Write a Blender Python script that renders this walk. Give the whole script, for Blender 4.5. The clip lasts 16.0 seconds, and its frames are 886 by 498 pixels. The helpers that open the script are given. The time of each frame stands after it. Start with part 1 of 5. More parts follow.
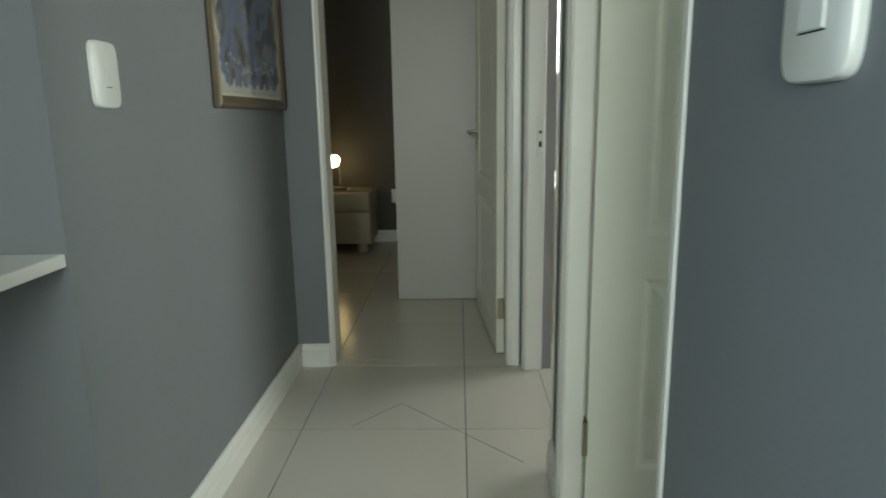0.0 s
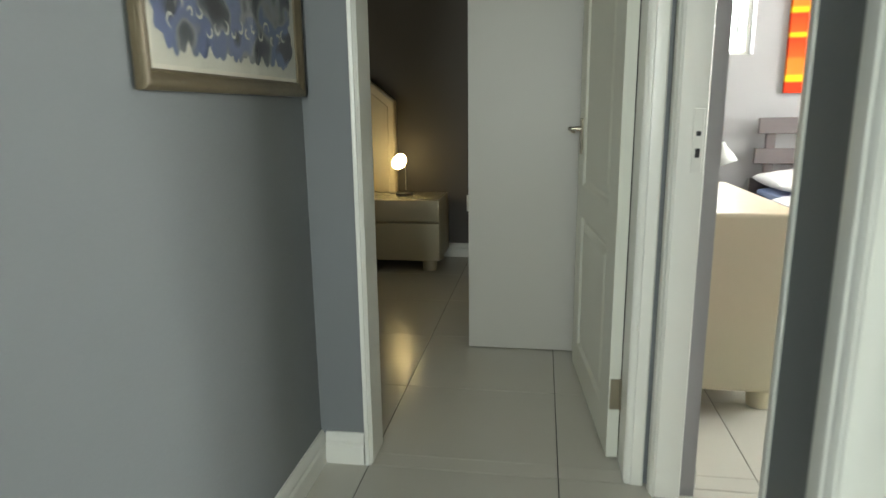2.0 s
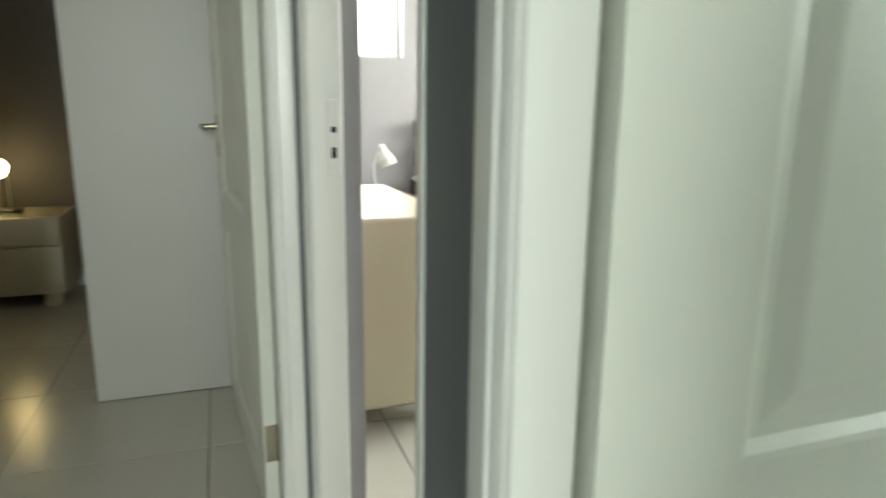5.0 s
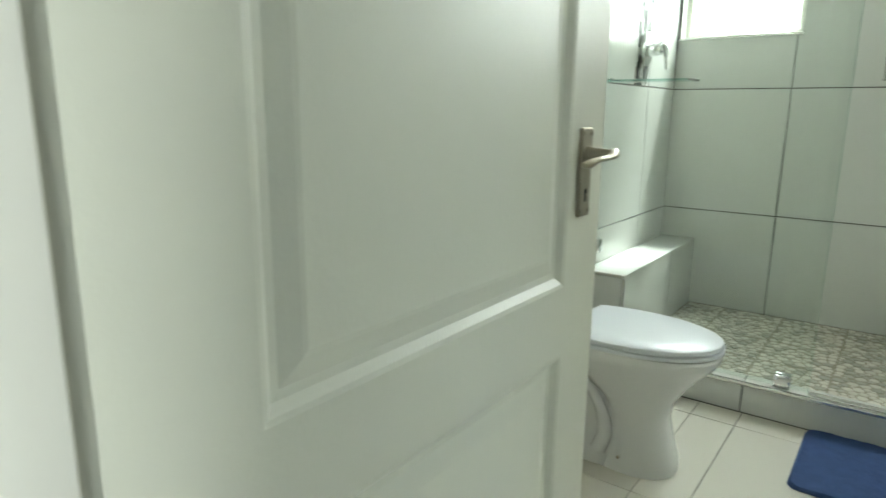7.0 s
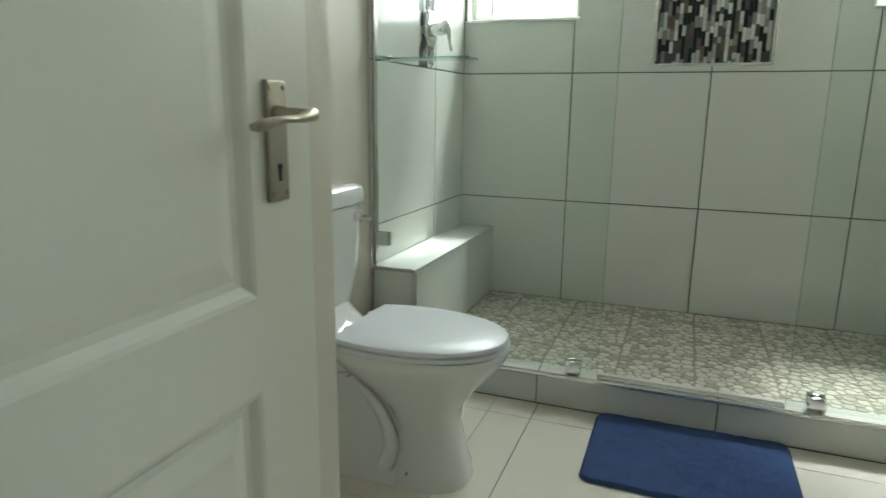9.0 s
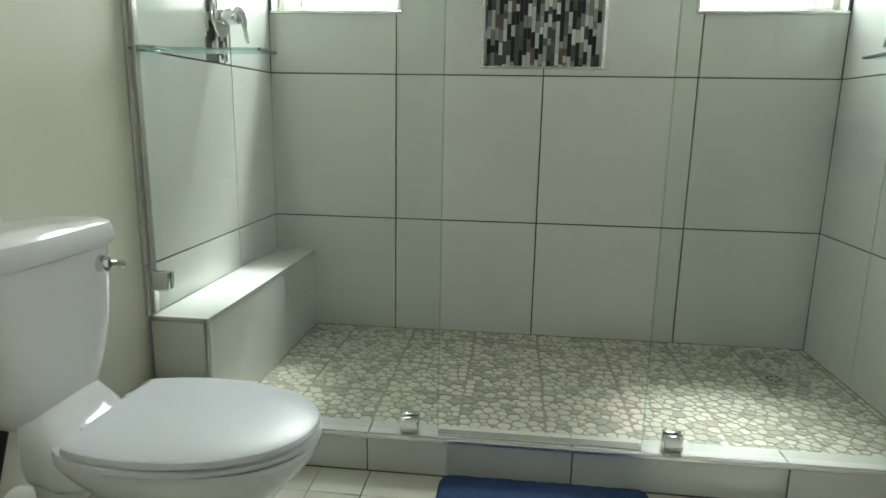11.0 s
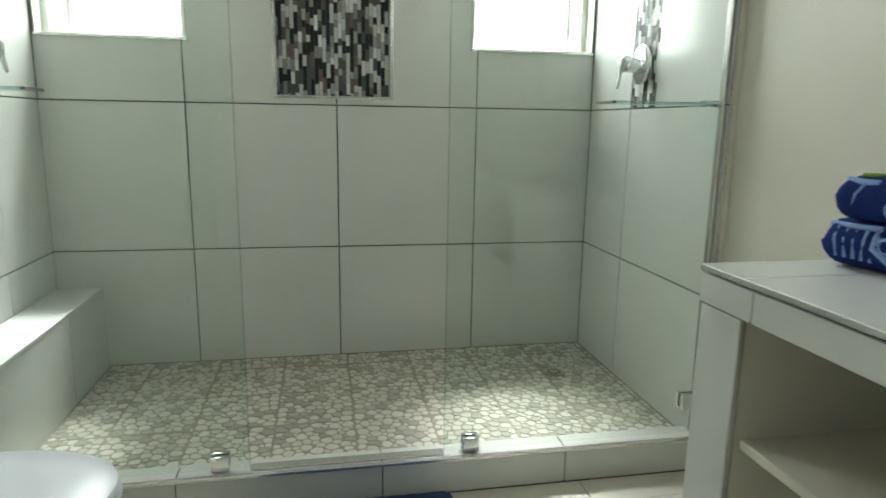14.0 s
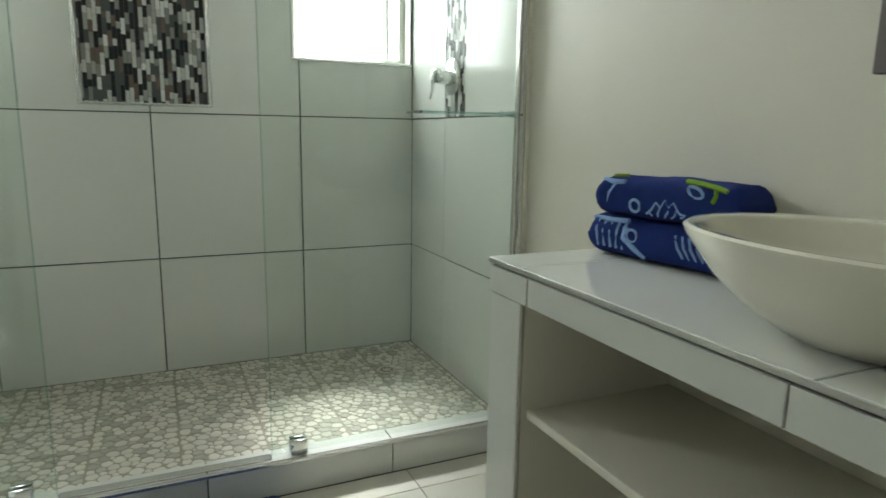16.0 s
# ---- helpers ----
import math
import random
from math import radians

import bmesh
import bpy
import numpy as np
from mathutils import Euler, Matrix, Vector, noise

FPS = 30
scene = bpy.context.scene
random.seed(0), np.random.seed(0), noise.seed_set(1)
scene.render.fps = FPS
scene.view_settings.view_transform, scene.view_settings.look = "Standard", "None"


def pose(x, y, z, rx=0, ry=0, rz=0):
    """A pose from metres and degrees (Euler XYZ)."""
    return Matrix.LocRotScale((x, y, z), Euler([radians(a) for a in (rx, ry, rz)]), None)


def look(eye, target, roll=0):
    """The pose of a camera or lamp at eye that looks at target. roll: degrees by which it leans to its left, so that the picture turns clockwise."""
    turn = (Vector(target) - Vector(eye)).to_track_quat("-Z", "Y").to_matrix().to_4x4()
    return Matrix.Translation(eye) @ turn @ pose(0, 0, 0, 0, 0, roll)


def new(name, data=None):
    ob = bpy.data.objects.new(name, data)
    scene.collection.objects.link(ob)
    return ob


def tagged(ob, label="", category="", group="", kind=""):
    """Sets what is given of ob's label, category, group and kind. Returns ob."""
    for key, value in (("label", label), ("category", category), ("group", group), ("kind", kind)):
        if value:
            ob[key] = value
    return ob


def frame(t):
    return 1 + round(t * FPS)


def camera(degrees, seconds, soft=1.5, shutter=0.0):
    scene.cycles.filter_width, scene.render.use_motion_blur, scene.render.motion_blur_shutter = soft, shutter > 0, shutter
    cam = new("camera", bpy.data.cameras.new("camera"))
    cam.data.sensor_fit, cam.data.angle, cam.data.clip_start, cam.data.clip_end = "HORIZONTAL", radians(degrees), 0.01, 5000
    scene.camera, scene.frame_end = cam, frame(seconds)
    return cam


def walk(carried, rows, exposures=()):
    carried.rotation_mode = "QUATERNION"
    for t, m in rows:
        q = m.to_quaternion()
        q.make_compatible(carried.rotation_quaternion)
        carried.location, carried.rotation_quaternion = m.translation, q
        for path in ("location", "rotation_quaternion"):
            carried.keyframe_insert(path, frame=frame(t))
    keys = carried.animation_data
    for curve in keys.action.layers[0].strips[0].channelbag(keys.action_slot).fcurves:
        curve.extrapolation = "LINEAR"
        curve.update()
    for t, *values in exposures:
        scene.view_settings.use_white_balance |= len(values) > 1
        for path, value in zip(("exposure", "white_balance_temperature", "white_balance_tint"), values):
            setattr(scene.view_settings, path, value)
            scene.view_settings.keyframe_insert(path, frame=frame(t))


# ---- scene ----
cam = camera(70.1, 16.0, shutter=0.5)
PATH = [
    (0, (0.66, 0.32, 1.097), (0.607, 2.277, 0.685), -0.9),
    (0.5, (0.649, 0.434, 1.096), (0.46, 2.381, 0.68), -0.7),
    (1, (0.584, 0.66, 1.113), (0.371, 2.604, 0.692), -0.7),
    (1.5, (0.556, 0.915, 1.089), (0.327, 2.855, 0.661), -0.5),
    (2, (0.604, 1.243, 1.094), (0.302, 3.173, 0.663), -0.7),
    (2.5, (0.623, 1.482, 1.092), (0.253, 3.399, 0.655), -0.7),
    (3, (0.633, 1.641, 1.108), (0.302, 3.563, 0.666), -0.9),
    (3.5, (0.666, 1.645, 1.095), (0.442, 3.584, 0.658), -0.5),
    (4, (0.698, 1.614, 1.089), (0.71, 3.567, 0.656), -0.3),
    (4.5, (0.722, 1.581, 1.077), (1.056, 3.507, 0.653), 0.2),
    (5, (0.76, 1.569, 1.063), (1.412, 3.413, 0.645), 0.7),
    (5.2, (0.77, 1.557, 1.063), (1.566, 3.344, 0.644), 0.9),
    (7.3, (0.847, 1.496, 1.061), (2.486, 2.56, 0.636), 0.5),
    (7.5, (0.864, 1.491, 1.052), (2.542, 2.495, 0.629), 0.5),
    (8, (0.941, 1.478, 1.043), (2.683, 2.363, 0.616), 0.6),
    (8.5, (1.052, 1.459, 1.035), (2.833, 2.261, 0.607), 0.6),
    (9, (1.137, 1.468, 1.008), (2.962, 2.163, 0.576), 0.7),
    (9.5, (1.252, 1.499, 1.009), (3.144, 1.98, 0.574), 0.9),
    (9.7, (1.294, 1.499, 1.004), (3.209, 1.88, 0.573), 0.8),
    (11.8, (1.611, 1.493, 1.062), (3.561, 1.635, 0.643), 0.9),
    (12, (1.598, 1.481, 1.079), (3.551, 1.578, 0.656), 0.8),
    (12.5, (1.575, 1.48, 1.101), (3.53, 1.457, 0.681), 0.8),
    (13, (1.542, 1.47, 1.102), (3.495, 1.335, 0.693), 0.8),
    (13.5, (1.503, 1.465, 1.109), (3.448, 1.224, 0.708), 0.9),
    (14, (1.462, 1.462, 1.111), (3.389, 1.094, 0.722), 0.9),
    (14.5, (1.432, 1.445, 1.103), (3.332, 0.951, 0.722), 0.9),
    (15, (1.405, 1.428, 1.109), (3.272, 0.819, 0.733), 0.9),
    (15.5, (1.378, 1.406, 1.11), (3.212, 0.696, 0.744), 0.9),
    (16, (1.351, 1.385, 1.114), (3.145, 0.576, 0.755), 0.9),
]
EXPOSURES = [(0, 1.27, 6500, 1), (0.8, 1.6, 6500, 2), (1.5, 1.83, 6500, 3), (2.5, 2.15, 6500, 4), (3.5, 2.4, 6500, 4), (4.5, 2.05, 6500, 3), (5.2, 2.05, 6500, 3), (7.3, 2.05, 6500, 5), (8.2, 1.9, 6500, 6), (9.5, 1.5, 6500, 7), (12.0, 1.76, 6500, 8), (15, 1.68, 6500, 9), (16, 1.62, 6500, 9)]
walk(cam, [(t, look(e, g, r)) for t, e, g, r in PATH], EXPOSURES)

# ---- world and light ----
world = bpy.data.worlds.new("world")
scene.world = world
world.use_nodes = True
SUN_DIR = Vector((-0.46, 0.14, -1.0)).normalized()
sky = world.node_tree.nodes.new("ShaderNodeTexSky")
sky.sky_type = "NISHITA"
sky.sun_disc = False
sky.sun_elevation = math.asin(-SUN_DIR.z)
sky.sun_rotation = math.atan2(-SUN_DIR.x, -SUN_DIR.y)
world.node_tree.links.new(sky.outputs[0], world.node_tree.nodes["Background"].inputs[0])
world.node_tree.nodes["Background"].inputs[1].default_value = 0.08

sun = new("sun", bpy.data.lights.new("sun", "SUN"))
sun.data.energy, sun.data.angle, sun.data.color = 4.4, radians(15), (0.96, 0.99, 1.0)
sun.matrix_world = look((0, 0, 6), Vector((0, 0, 6)) + SUN_DIR)


def area(name, eye, target, w, h, watts, color):
    ob = new(name, bpy.data.lights.new(name, "AREA"))
    ob.data.shape, ob.data.size, ob.data.size_y = "RECTANGLE", w, h
    ob.data.energy, ob.data.color = watts, color
    ob.matrix_world = look(eye, target)
    return ob


area("window_light", (4.66, 2.20, 1.95), (3.2, 2.0, 0.4), 0.62, 0.95, 13, (0.95, 1.0, 1.0))
area("window_light", (4.66, 0.60, 1.95), (3.2, 0.8, 0.4), 0.62, 0.95, 13, (0.95, 1.0, 1.0))
# lamp at an unseen window, assumed from the second bedroom's brightness
area("window_light", (4.25, 4.3, 1.5), (0, 4.3, 0.9), 1.6, 1.3, 34, (1.0, 0.98, 0.96))
area("window_light", (1.62, 6.02, 1.8), (1.62, 0, 1.2), 0.6, 0.7, 8, (0.96, 0.98, 1.0))
# added lamp at an unseen opening, narrowed to brighten the passage from behind
area("window_light", (0.40, -2.18, 1.5), (0.45, 1.6, 1.0), 0.75, 1.1, 10.5, (0.95, 0.98, 0.96)).data.spread = radians(120)
# added bluish lamp at an unseen window, aimed to lift the passage's east wall
area("window_light", (-0.84, -0.95, 1.5), (0.9, -0.60, 1.1), 1.0, 1.0, 7.5, (0.70, 0.86, 1.0)).data.spread = radians(90)
# dim warm lamp at an unseen window, added to lift the dark bedroom
area("window_light", (-2.98, 4.1, 1.5), (-0.6, 5.2, 0.3), 1.2, 1.2, 3, (1.0, 0.88, 0.66))

# ---- materials ----


def material(name, color, rough=0.5, metal=0.0, vary=0.06, scale=3.0, fine=60.0, bump=0.05, spec=0.5, coat=0.0, rand=0.0, island=0.0, tint=None):
    m = bpy.data.materials.new(name)
    m.use_nodes = True
    nt = m.node_tree
    p = nt.nodes["Principled BSDF"]
    L = nt.links.new
    co = nt.nodes.new("ShaderNodeTexCoord")
    n1 = nt.nodes.new("ShaderNodeTexNoise")
    n1.inputs["Scale"].default_value, n1.inputs["Detail"].default_value = scale, 4
    n2 = nt.nodes.new("ShaderNodeTexNoise")
    n2.inputs["Scale"].default_value, n2.inputs["Detail"].default_value = fine, 3
    geo = nt.nodes.new("ShaderNodeNewGeometry")
    for n in (n1, n2):
        L(geo.outputs["Position"], n.inputs["Vector"])
    mix = nt.nodes.new("ShaderNodeMix")
    mix.data_type = "RGBA"
    low = [c * (1 - vary) for c in color] if tint is None else list(tint)
    mix.inputs[6].default_value = (*low, 1)
    mix.inputs[7].default_value = (*[min(1, c * (1 + vary)) for c in color], 1)
    L(n1.outputs["Fac"], mix.inputs[0])
    out = mix.outputs[2]
    if rand or island:
        hsv = nt.nodes.new("ShaderNodeHueSaturation")
        rng = nt.nodes.new("ShaderNodeMapRange")
        k = rand or island
        rng.inputs["To Min"].default_value, rng.inputs["To Max"].default_value = 1 - k, 1 + k
        if rand:
            L(nt.nodes.new("ShaderNodeObjectInfo").outputs["Random"], rng.inputs["Value"])
        else:
            L(geo.outputs["Random Per Island"], rng.inputs["Value"])
        L(rng.outputs[0], hsv.inputs["Value"])
        L(out, hsv.inputs["Color"])
        out = hsv.outputs[0]
    L(out, p.inputs["Base Color"])
    rr = nt.nodes.new("ShaderNodeMapRange")
    rr.inputs["To Min"].default_value, rr.inputs["To Max"].default_value = max(0.01, rough * 0.85), min(1, rough * 1.15)
    L(n2.outputs["Fac"], rr.inputs["Value"])
    L(rr.outputs[0], p.inputs["Roughness"])
    p.inputs["Metallic"].default_value = metal
    p.inputs["Specular IOR Level"].default_value = spec
    p.inputs["Coat Weight"].default_value = coat
    if bump:
        b = nt.nodes.new("ShaderNodeBump")
        b.inputs["Strength"].default_value, b.inputs["Distance"].default_value = bump, 0.004
        L(n2.outputs["Fac"], b.inputs["Height"])
        L(b.outputs[0], p.inputs["Normal"])
    return m


def glass_material(name, color, gloss=0.08):
    m = bpy.data.materials.new(name)
    m.use_nodes = True
    nt = m.node_tree
    nt.nodes.remove(nt.nodes["Principled BSDF"])
    tr, gl, mx = nt.nodes.new("ShaderNodeBsdfTransparent"), nt.nodes.new("ShaderNodeBsdfGlossy"), nt.nodes.new("ShaderNodeMixShader")
    tr.inputs[0].default_value = (*color, 1)
    gl.inputs["Roughness"].default_value = 0.02
    lw = nt.nodes.new("ShaderNodeLayerWeight")
    lw.inputs[0].default_value = 0.5
    pw, ma = nt.nodes.new("ShaderNodeMath"), nt.nodes.new("ShaderNodeMath")
    pw.operation, ma.operation = "POWER", "MULTIPLY_ADD"
    pw.inputs[1].default_value = 5.0
    ma.inputs[1].default_value, ma.inputs[2].default_value = 0.9, 0.035
    nt.links.new(lw.outputs["Facing"], pw.inputs[0])
    nt.links.new(pw.outputs[0], ma.inputs[0])
    nt.links.new(ma.outputs[0], mx.inputs[0])
    nt.links.new(tr.outputs[0], mx.inputs[1])
    nt.links.new(gl.outputs[0], mx.inputs[2])
    nt.links.new(mx.outputs[0], nt.nodes["Material Output"].inputs[0])
    return m


def glow_material(name, color, strength):
    m = bpy.data.materials.new(name)
    m.use_nodes = True
    p = m.node_tree.nodes["Principled BSDF"]
    p.inputs["Base Color"].default_value = (0.8, 0.8, 0.8, 1)
    p.inputs["Emission Color"].default_value = (*color, 1)
    p.inputs["Emission Strength"].default_value = strength
    return m


M_GREY = material("grey_wall_paint", (0.185, 0.197, 0.205), 0.6, vary=0.04, fine=180, bump=0.10)
M_ROOM2 = material("light_grey_wall_paint", (0.33, 0.32, 0.32), 0.6, vary=0.03, fine=180, bump=0.06)
M_DARK = material("charcoal_wall_paint", (0.075, 0.068, 0.062), 0.6, vary=0.06, fine=160, bump=0.08)
M_CREAM = material("cream_wall_paint", (0.62, 0.60, 0.51), 0.5, vary=0.03, fine=160, bump=0.08)
M_CEIL = material("ceiling_paint", (0.75, 0.75, 0.73), 0.8, vary=0.02, bump=0.03)
M_WHITE = material("white_gloss_paint", (0.74, 0.74, 0.68), 0.32, vary=0.03, scale=5, fine=90, bump=0.05)
M_DOOR = material("white_door_paint", (0.69, 0.70, 0.61), 0.36, vary=0.025, scale=4, fine=120, bump=0.06)
M_LAMINATE = material("pale_laminate", (0.50, 0.49, 0.44), 0.42, vary=0.03, fine=90, bump=0.03)
M_FLOOR = material("porcelain_floor_tile", (0.57, 0.555, 0.485), 0.23, vary=0.05, scale=2.5, fine=500, bump=0.004, rand=0.03)
M_BFLOOR = material("bathroom_floor_tile", (0.66, 0.64, 0.56), 0.16, vary=0.04, scale=2.5, fine=400, bump=0.004, rand=0.02)
M_GROUT = material("dark_grout", (0.10, 0.095, 0.085), 0.9, vary=0.3, scale=9, bump=0.2)
M_TILE = material("glossy_wall_tile", (0.59, 0.605, 0.565), 0.14, vary=0.035, scale=2.2, fine=30, bump=0.012, rand=0.025)
M_PGROUT = material("pebble_grout", (0.27, 0.25, 0.19), 0.85, vary=0.25, scale=6, bump=0.3)
M_CERAMIC = material("white_ceramic", (0.72, 0.73, 0.72), 0.07, vary=0.015, bump=0.0, coat=0.4)
M_BASIN = material("ivory_ceramic", (0.68, 0.66, 0.56), 0.10, vary=0.015, bump=0.0, coat=0.3)
M_SEAT = material("white_plastic_seat", (0.64, 0.67, 0.71), 0.30, vary=0.015, bump=0.0)
M_CHROME = material("chrome", (0.78, 0.79, 0.79), 0.06, metal=1.0, vary=0.03, bump=0.0)
M_NICKEL = material("satin_nickel", (0.40, 0.365, 0.285), 0.34, metal=1.0, vary=0.08, scale=20, bump=0.03)
M_ALU = material("aluminium_trim", (0.66, 0.66, 0.63), 0.25, metal=0.9, vary=0.05, scale=12, bump=0.02)
M_GLASS = glass_material("clear_glass", (0.955, 0.985, 0.965))
M_SHELF = glass_material("green_edge_glass", (0.74, 0.91, 0.87))
M_EDGE = glass_material("polished_glass_edge", (0.86, 0.95, 0.92))
M_PANE = glass_material("window_glass", (0.97, 0.98, 0.98))
M_OUT = glow_material("bright_outdoors", (0.97, 1.0, 1.0), 2.6)
M_BULB = glow_material("lit_lamp_globe", (1.0, 0.74, 0.34), 5.0)
M_CAP = material("dull_grey_cap", (0.16, 0.16, 0.15), 0.6, vary=0.05, bump=0.0)
M_BLACK = material("black_plastic", (0.02, 0.02, 0.02), 0.4, bump=0.02)
M_LEATHER = material("cream_leatherette", (0.55, 0.56, 0.40), 0.42, vary=0.05, scale=2.2, tint=(0.66, 0.51, 0.37), fine=220, bump=0.12)
M_LEATHER1 = material("cream_upholstery", (0.48, 0.48, 0.35), 0.5, vary=0.05, scale=2.2, tint=(0.56, 0.43, 0.32), fine=220, bump=0.12)
M_LINEN = material("white_linen", (0.80, 0.80, 0.79), 0.85, vary=0.03, scale=8, fine=300, bump=0.2)
M_BLUELINEN = material("pale_blue_linen", (0.34, 0.42, 0.66), 0.85, vary=0.06, scale=8, fine=300, bump=0.2)
M_DARKWOOD = material("grey_brown_wood", (0.105, 0.085, 0.085), 0.5, vary=0.22, scale=12, fine=90, bump=0.15)
M_GREEN = material("lime_fabric", (0.30, 0.50, 0.05), 0.8, vary=0.08, fine=250, bump=0.2)
M_TOWEL3 = material("green_terry", (0.20, 0.34, 0.04), 0.95, vary=0.2, scale=40, fine=520, bump=0.6, spec=0.1)
M_MAT = material("blue_pile", (0.055, 0.092, 0.215), 0.95, vary=0.22, scale=30, fine=420, bump=0.9, spec=0.1)
M_TOWEL = material("navy_terry", (0.018, 0.035, 0.17), 0.95, vary=0.2, scale=18, fine=520, bump=0.8, spec=0.1)
M_TOWEL2 = material("light_blue_terry", (0.26, 0.40, 0.68), 0.95, vary=0.2, scale=40, fine=520, bump=0.6, spec=0.1)
M_GILT = material("dull_gilt_wood", (0.15, 0.12, 0.07), 0.38, metal=0.25, vary=0.2, scale=16, fine=90, bump=0.12)
M_GILTDARK = material("dark_gilt_wood", (0.075, 0.06, 0.04), 0.45, vary=0.2, scale=16, bump=0.1)
M_PAPER = material("off_white_paper", (0.66, 0.63, 0.53), 0.8, vary=0.03, scale=7, bump=0.04)
M_SWITCH = material("white_switch_plastic", (0.72, 0.73, 0.68), 0.3, vary=0.01, bump=0.0)
# near-black colour stands for the shade inside slots, keyholes and gaps
M_SLOT = material("shadow_slot", (0.03, 0.03, 0.03), 0.9, bump=0.0)
M_MIRROR = material("mirror_silver", (0.9, 0.92, 0.91), 0.01, metal=1.0, vary=0.005, bump=0.0)


def ramp_material(name, stops, rough=0.6, mode="NOISE", scale=10.0, zlo=0.0, zhi=1.0, detail=4.0, island=False):
    """Colours by noise, by height or by the piece."""
    m = bpy.data.materials.new(name)
    m.use_nodes = True
    nt = m.node_tree
    p = nt.nodes["Principled BSDF"]
    geo = nt.nodes.new("ShaderNodeNewGeometry")
    ramp = nt.nodes.new("ShaderNodeValToRGB")
    while len(ramp.color_ramp.elements) < len(stops):
        ramp.color_ramp.elements.new(0.5)
    for e, (at, c) in zip(ramp.color_ramp.elements, stops):
        e.position, e.color = at, (*c, 1)
    noise_node = nt.nodes.new("ShaderNodeTexNoise")
    noise_node.inputs["Scale"].default_value, noise_node.inputs["Detail"].default_value = scale, detail
    nt.links.new(geo.outputs["Position"], noise_node.inputs["Vector"])
    src = noise_node.outputs["Fac"]
    if mode == "HEIGHT":
        sep = nt.nodes.new("ShaderNodeSeparateXYZ")
        nt.links.new(geo.outputs["Position"], sep.inputs[0])
        wob = nt.nodes.new("ShaderNodeMath")
        wob.operation = "MULTIPLY_ADD"
        nt.links.new(src, wob.inputs[0])
        wob.inputs[1].default_value = 0.012
        nt.links.new(sep.outputs[2], wob.inputs[2])
        rng = nt.nodes.new("ShaderNodeMapRange")
        rng.inputs["From Min"].default_value, rng.inputs["From Max"].default_value = zlo, zhi
        nt.links.new(wob.outputs[0], rng.inputs["Value"])
        src = rng.outputs[0]
    elif mode == "OBJECT":
        src = nt.nodes.new("ShaderNodeObjectInfo").outputs["Random"]
        ramp.color_ramp.interpolation = "CONSTANT"
    elif mode == "ISLAND":
        src = geo.outputs["Random Per Island"]
        ramp.color_ramp.interpolation = "CONSTANT"
    nt.links.new(src, ramp.inputs[0])
    nt.links.new(ramp.outputs[0], p.inputs["Base Color"])
    p.inputs["Roughness"].default_value = rough
    p.inputs["Specular IOR Level"].default_value = 0.3 if mode == "OBJECT" else 0.08
    return m


CHIPS = [(0, (0.025, 0.028, 0.028)), (0.22, (0.09, 0.10, 0.095)), (0.40, (0.25, 0.26, 0.24)), (0.52, (0.55, 0.56, 0.52)), (0.74, (0.36, 0.37, 0.34)), (0.84, (0.16, 0.12, 0.10)), (0.90, (0.68, 0.69, 0.66))]
M_MOSAIC = ramp_material("glass_and_stone_mosaic", CHIPS, 0.42, "ISLAND")
M_CHIP = ramp_material("glass_and_stone_chip", CHIPS, 0.25, "OBJECT")
RED, ORG, YEL, AMB = (0.66, 0.045, 0.015), (0.72, 0.10, 0.02), (0.85, 0.55, 0.02), (0.76, 0.19, 0.03)
M_STRIPES = ramp_material("striped_canvas", [(0.0, RED), (0.09, RED), (0.11, YEL), (0.14, YEL), (0.16, AMB), (0.27, AMB), (0.29, ORG), (0.42, RED), (0.44, YEL), (0.455, YEL), (0.47, ORG), (0.60, RED), (0.62, YEL), (0.64, YEL), (0.66, AMB), (0.78, ORG), (0.80, YEL), (0.82, RED), (1.0, RED)], 0.7, "HEIGHT", 5.0, 1.17, 2.02)
M_PRINT = ramp_material("mottled_print", [(0.34, (0.05, 0.05, 0.055)), (0.43, (0.12, 0.125, 0.14)), (0.475, (0.30, 0.30, 0.29)), (0.51, (0.17, 0.20, 0.31)), (0.60, (0.19, 0.22, 0.37)), (0.68, (0.08, 0.08, 0.09))], 0.7, "NOISE", 9.0, detail=1.5)

# ---- mesh helpers ----


def box(bm, x0, x1, y0, y1, z0, z1, bevel=0.0, seg=1):
    vs = [bm.verts.new((x, y, z)) for x in (x0, x1) for y in (y0, y1) for z in (z0, z1)]
    fs = [bm.faces.new([vs[i] for i in q]) for q in ((0, 1, 3, 2), (4, 6, 7, 5), (0, 4, 5, 1), (2, 3, 7, 6), (0, 2, 6, 4), (1, 5, 7, 3))]
    if bevel:
        es = list({e for f in fs for e in f.edges})
        bmesh.ops.bevel(bm, geom=es, offset=bevel, segments=seg, affect="EDGES", profile=0.5)
    return bm


def boxes(*rows, bevel=0.0, seg=1):
    bm = bmesh.new()
    for r in rows:
        box(bm, *r, bevel=bevel, seg=seg)
    return bm


def finish(name, bm, mat, smooth=False):
    bmesh.ops.recalc_face_normals(bm, faces=bm.faces)
    me = bpy.data.meshes.new(name)
    bm.to_mesh(me)
    bm.free()
    me.materials.append(mat)
    if smooth:
        me.polygons.foreach_set("use_smooth", [True] * len(me.polygons))
        me.set_sharp_from_angle(angle=radians(35))
    return me


def part(name, bm, mat, parent, label="", smooth=False):
    ob = new(name, finish(name, bm, mat, smooth))
    ob.parent = parent
    if label:
        tagged(ob, label)
    return ob


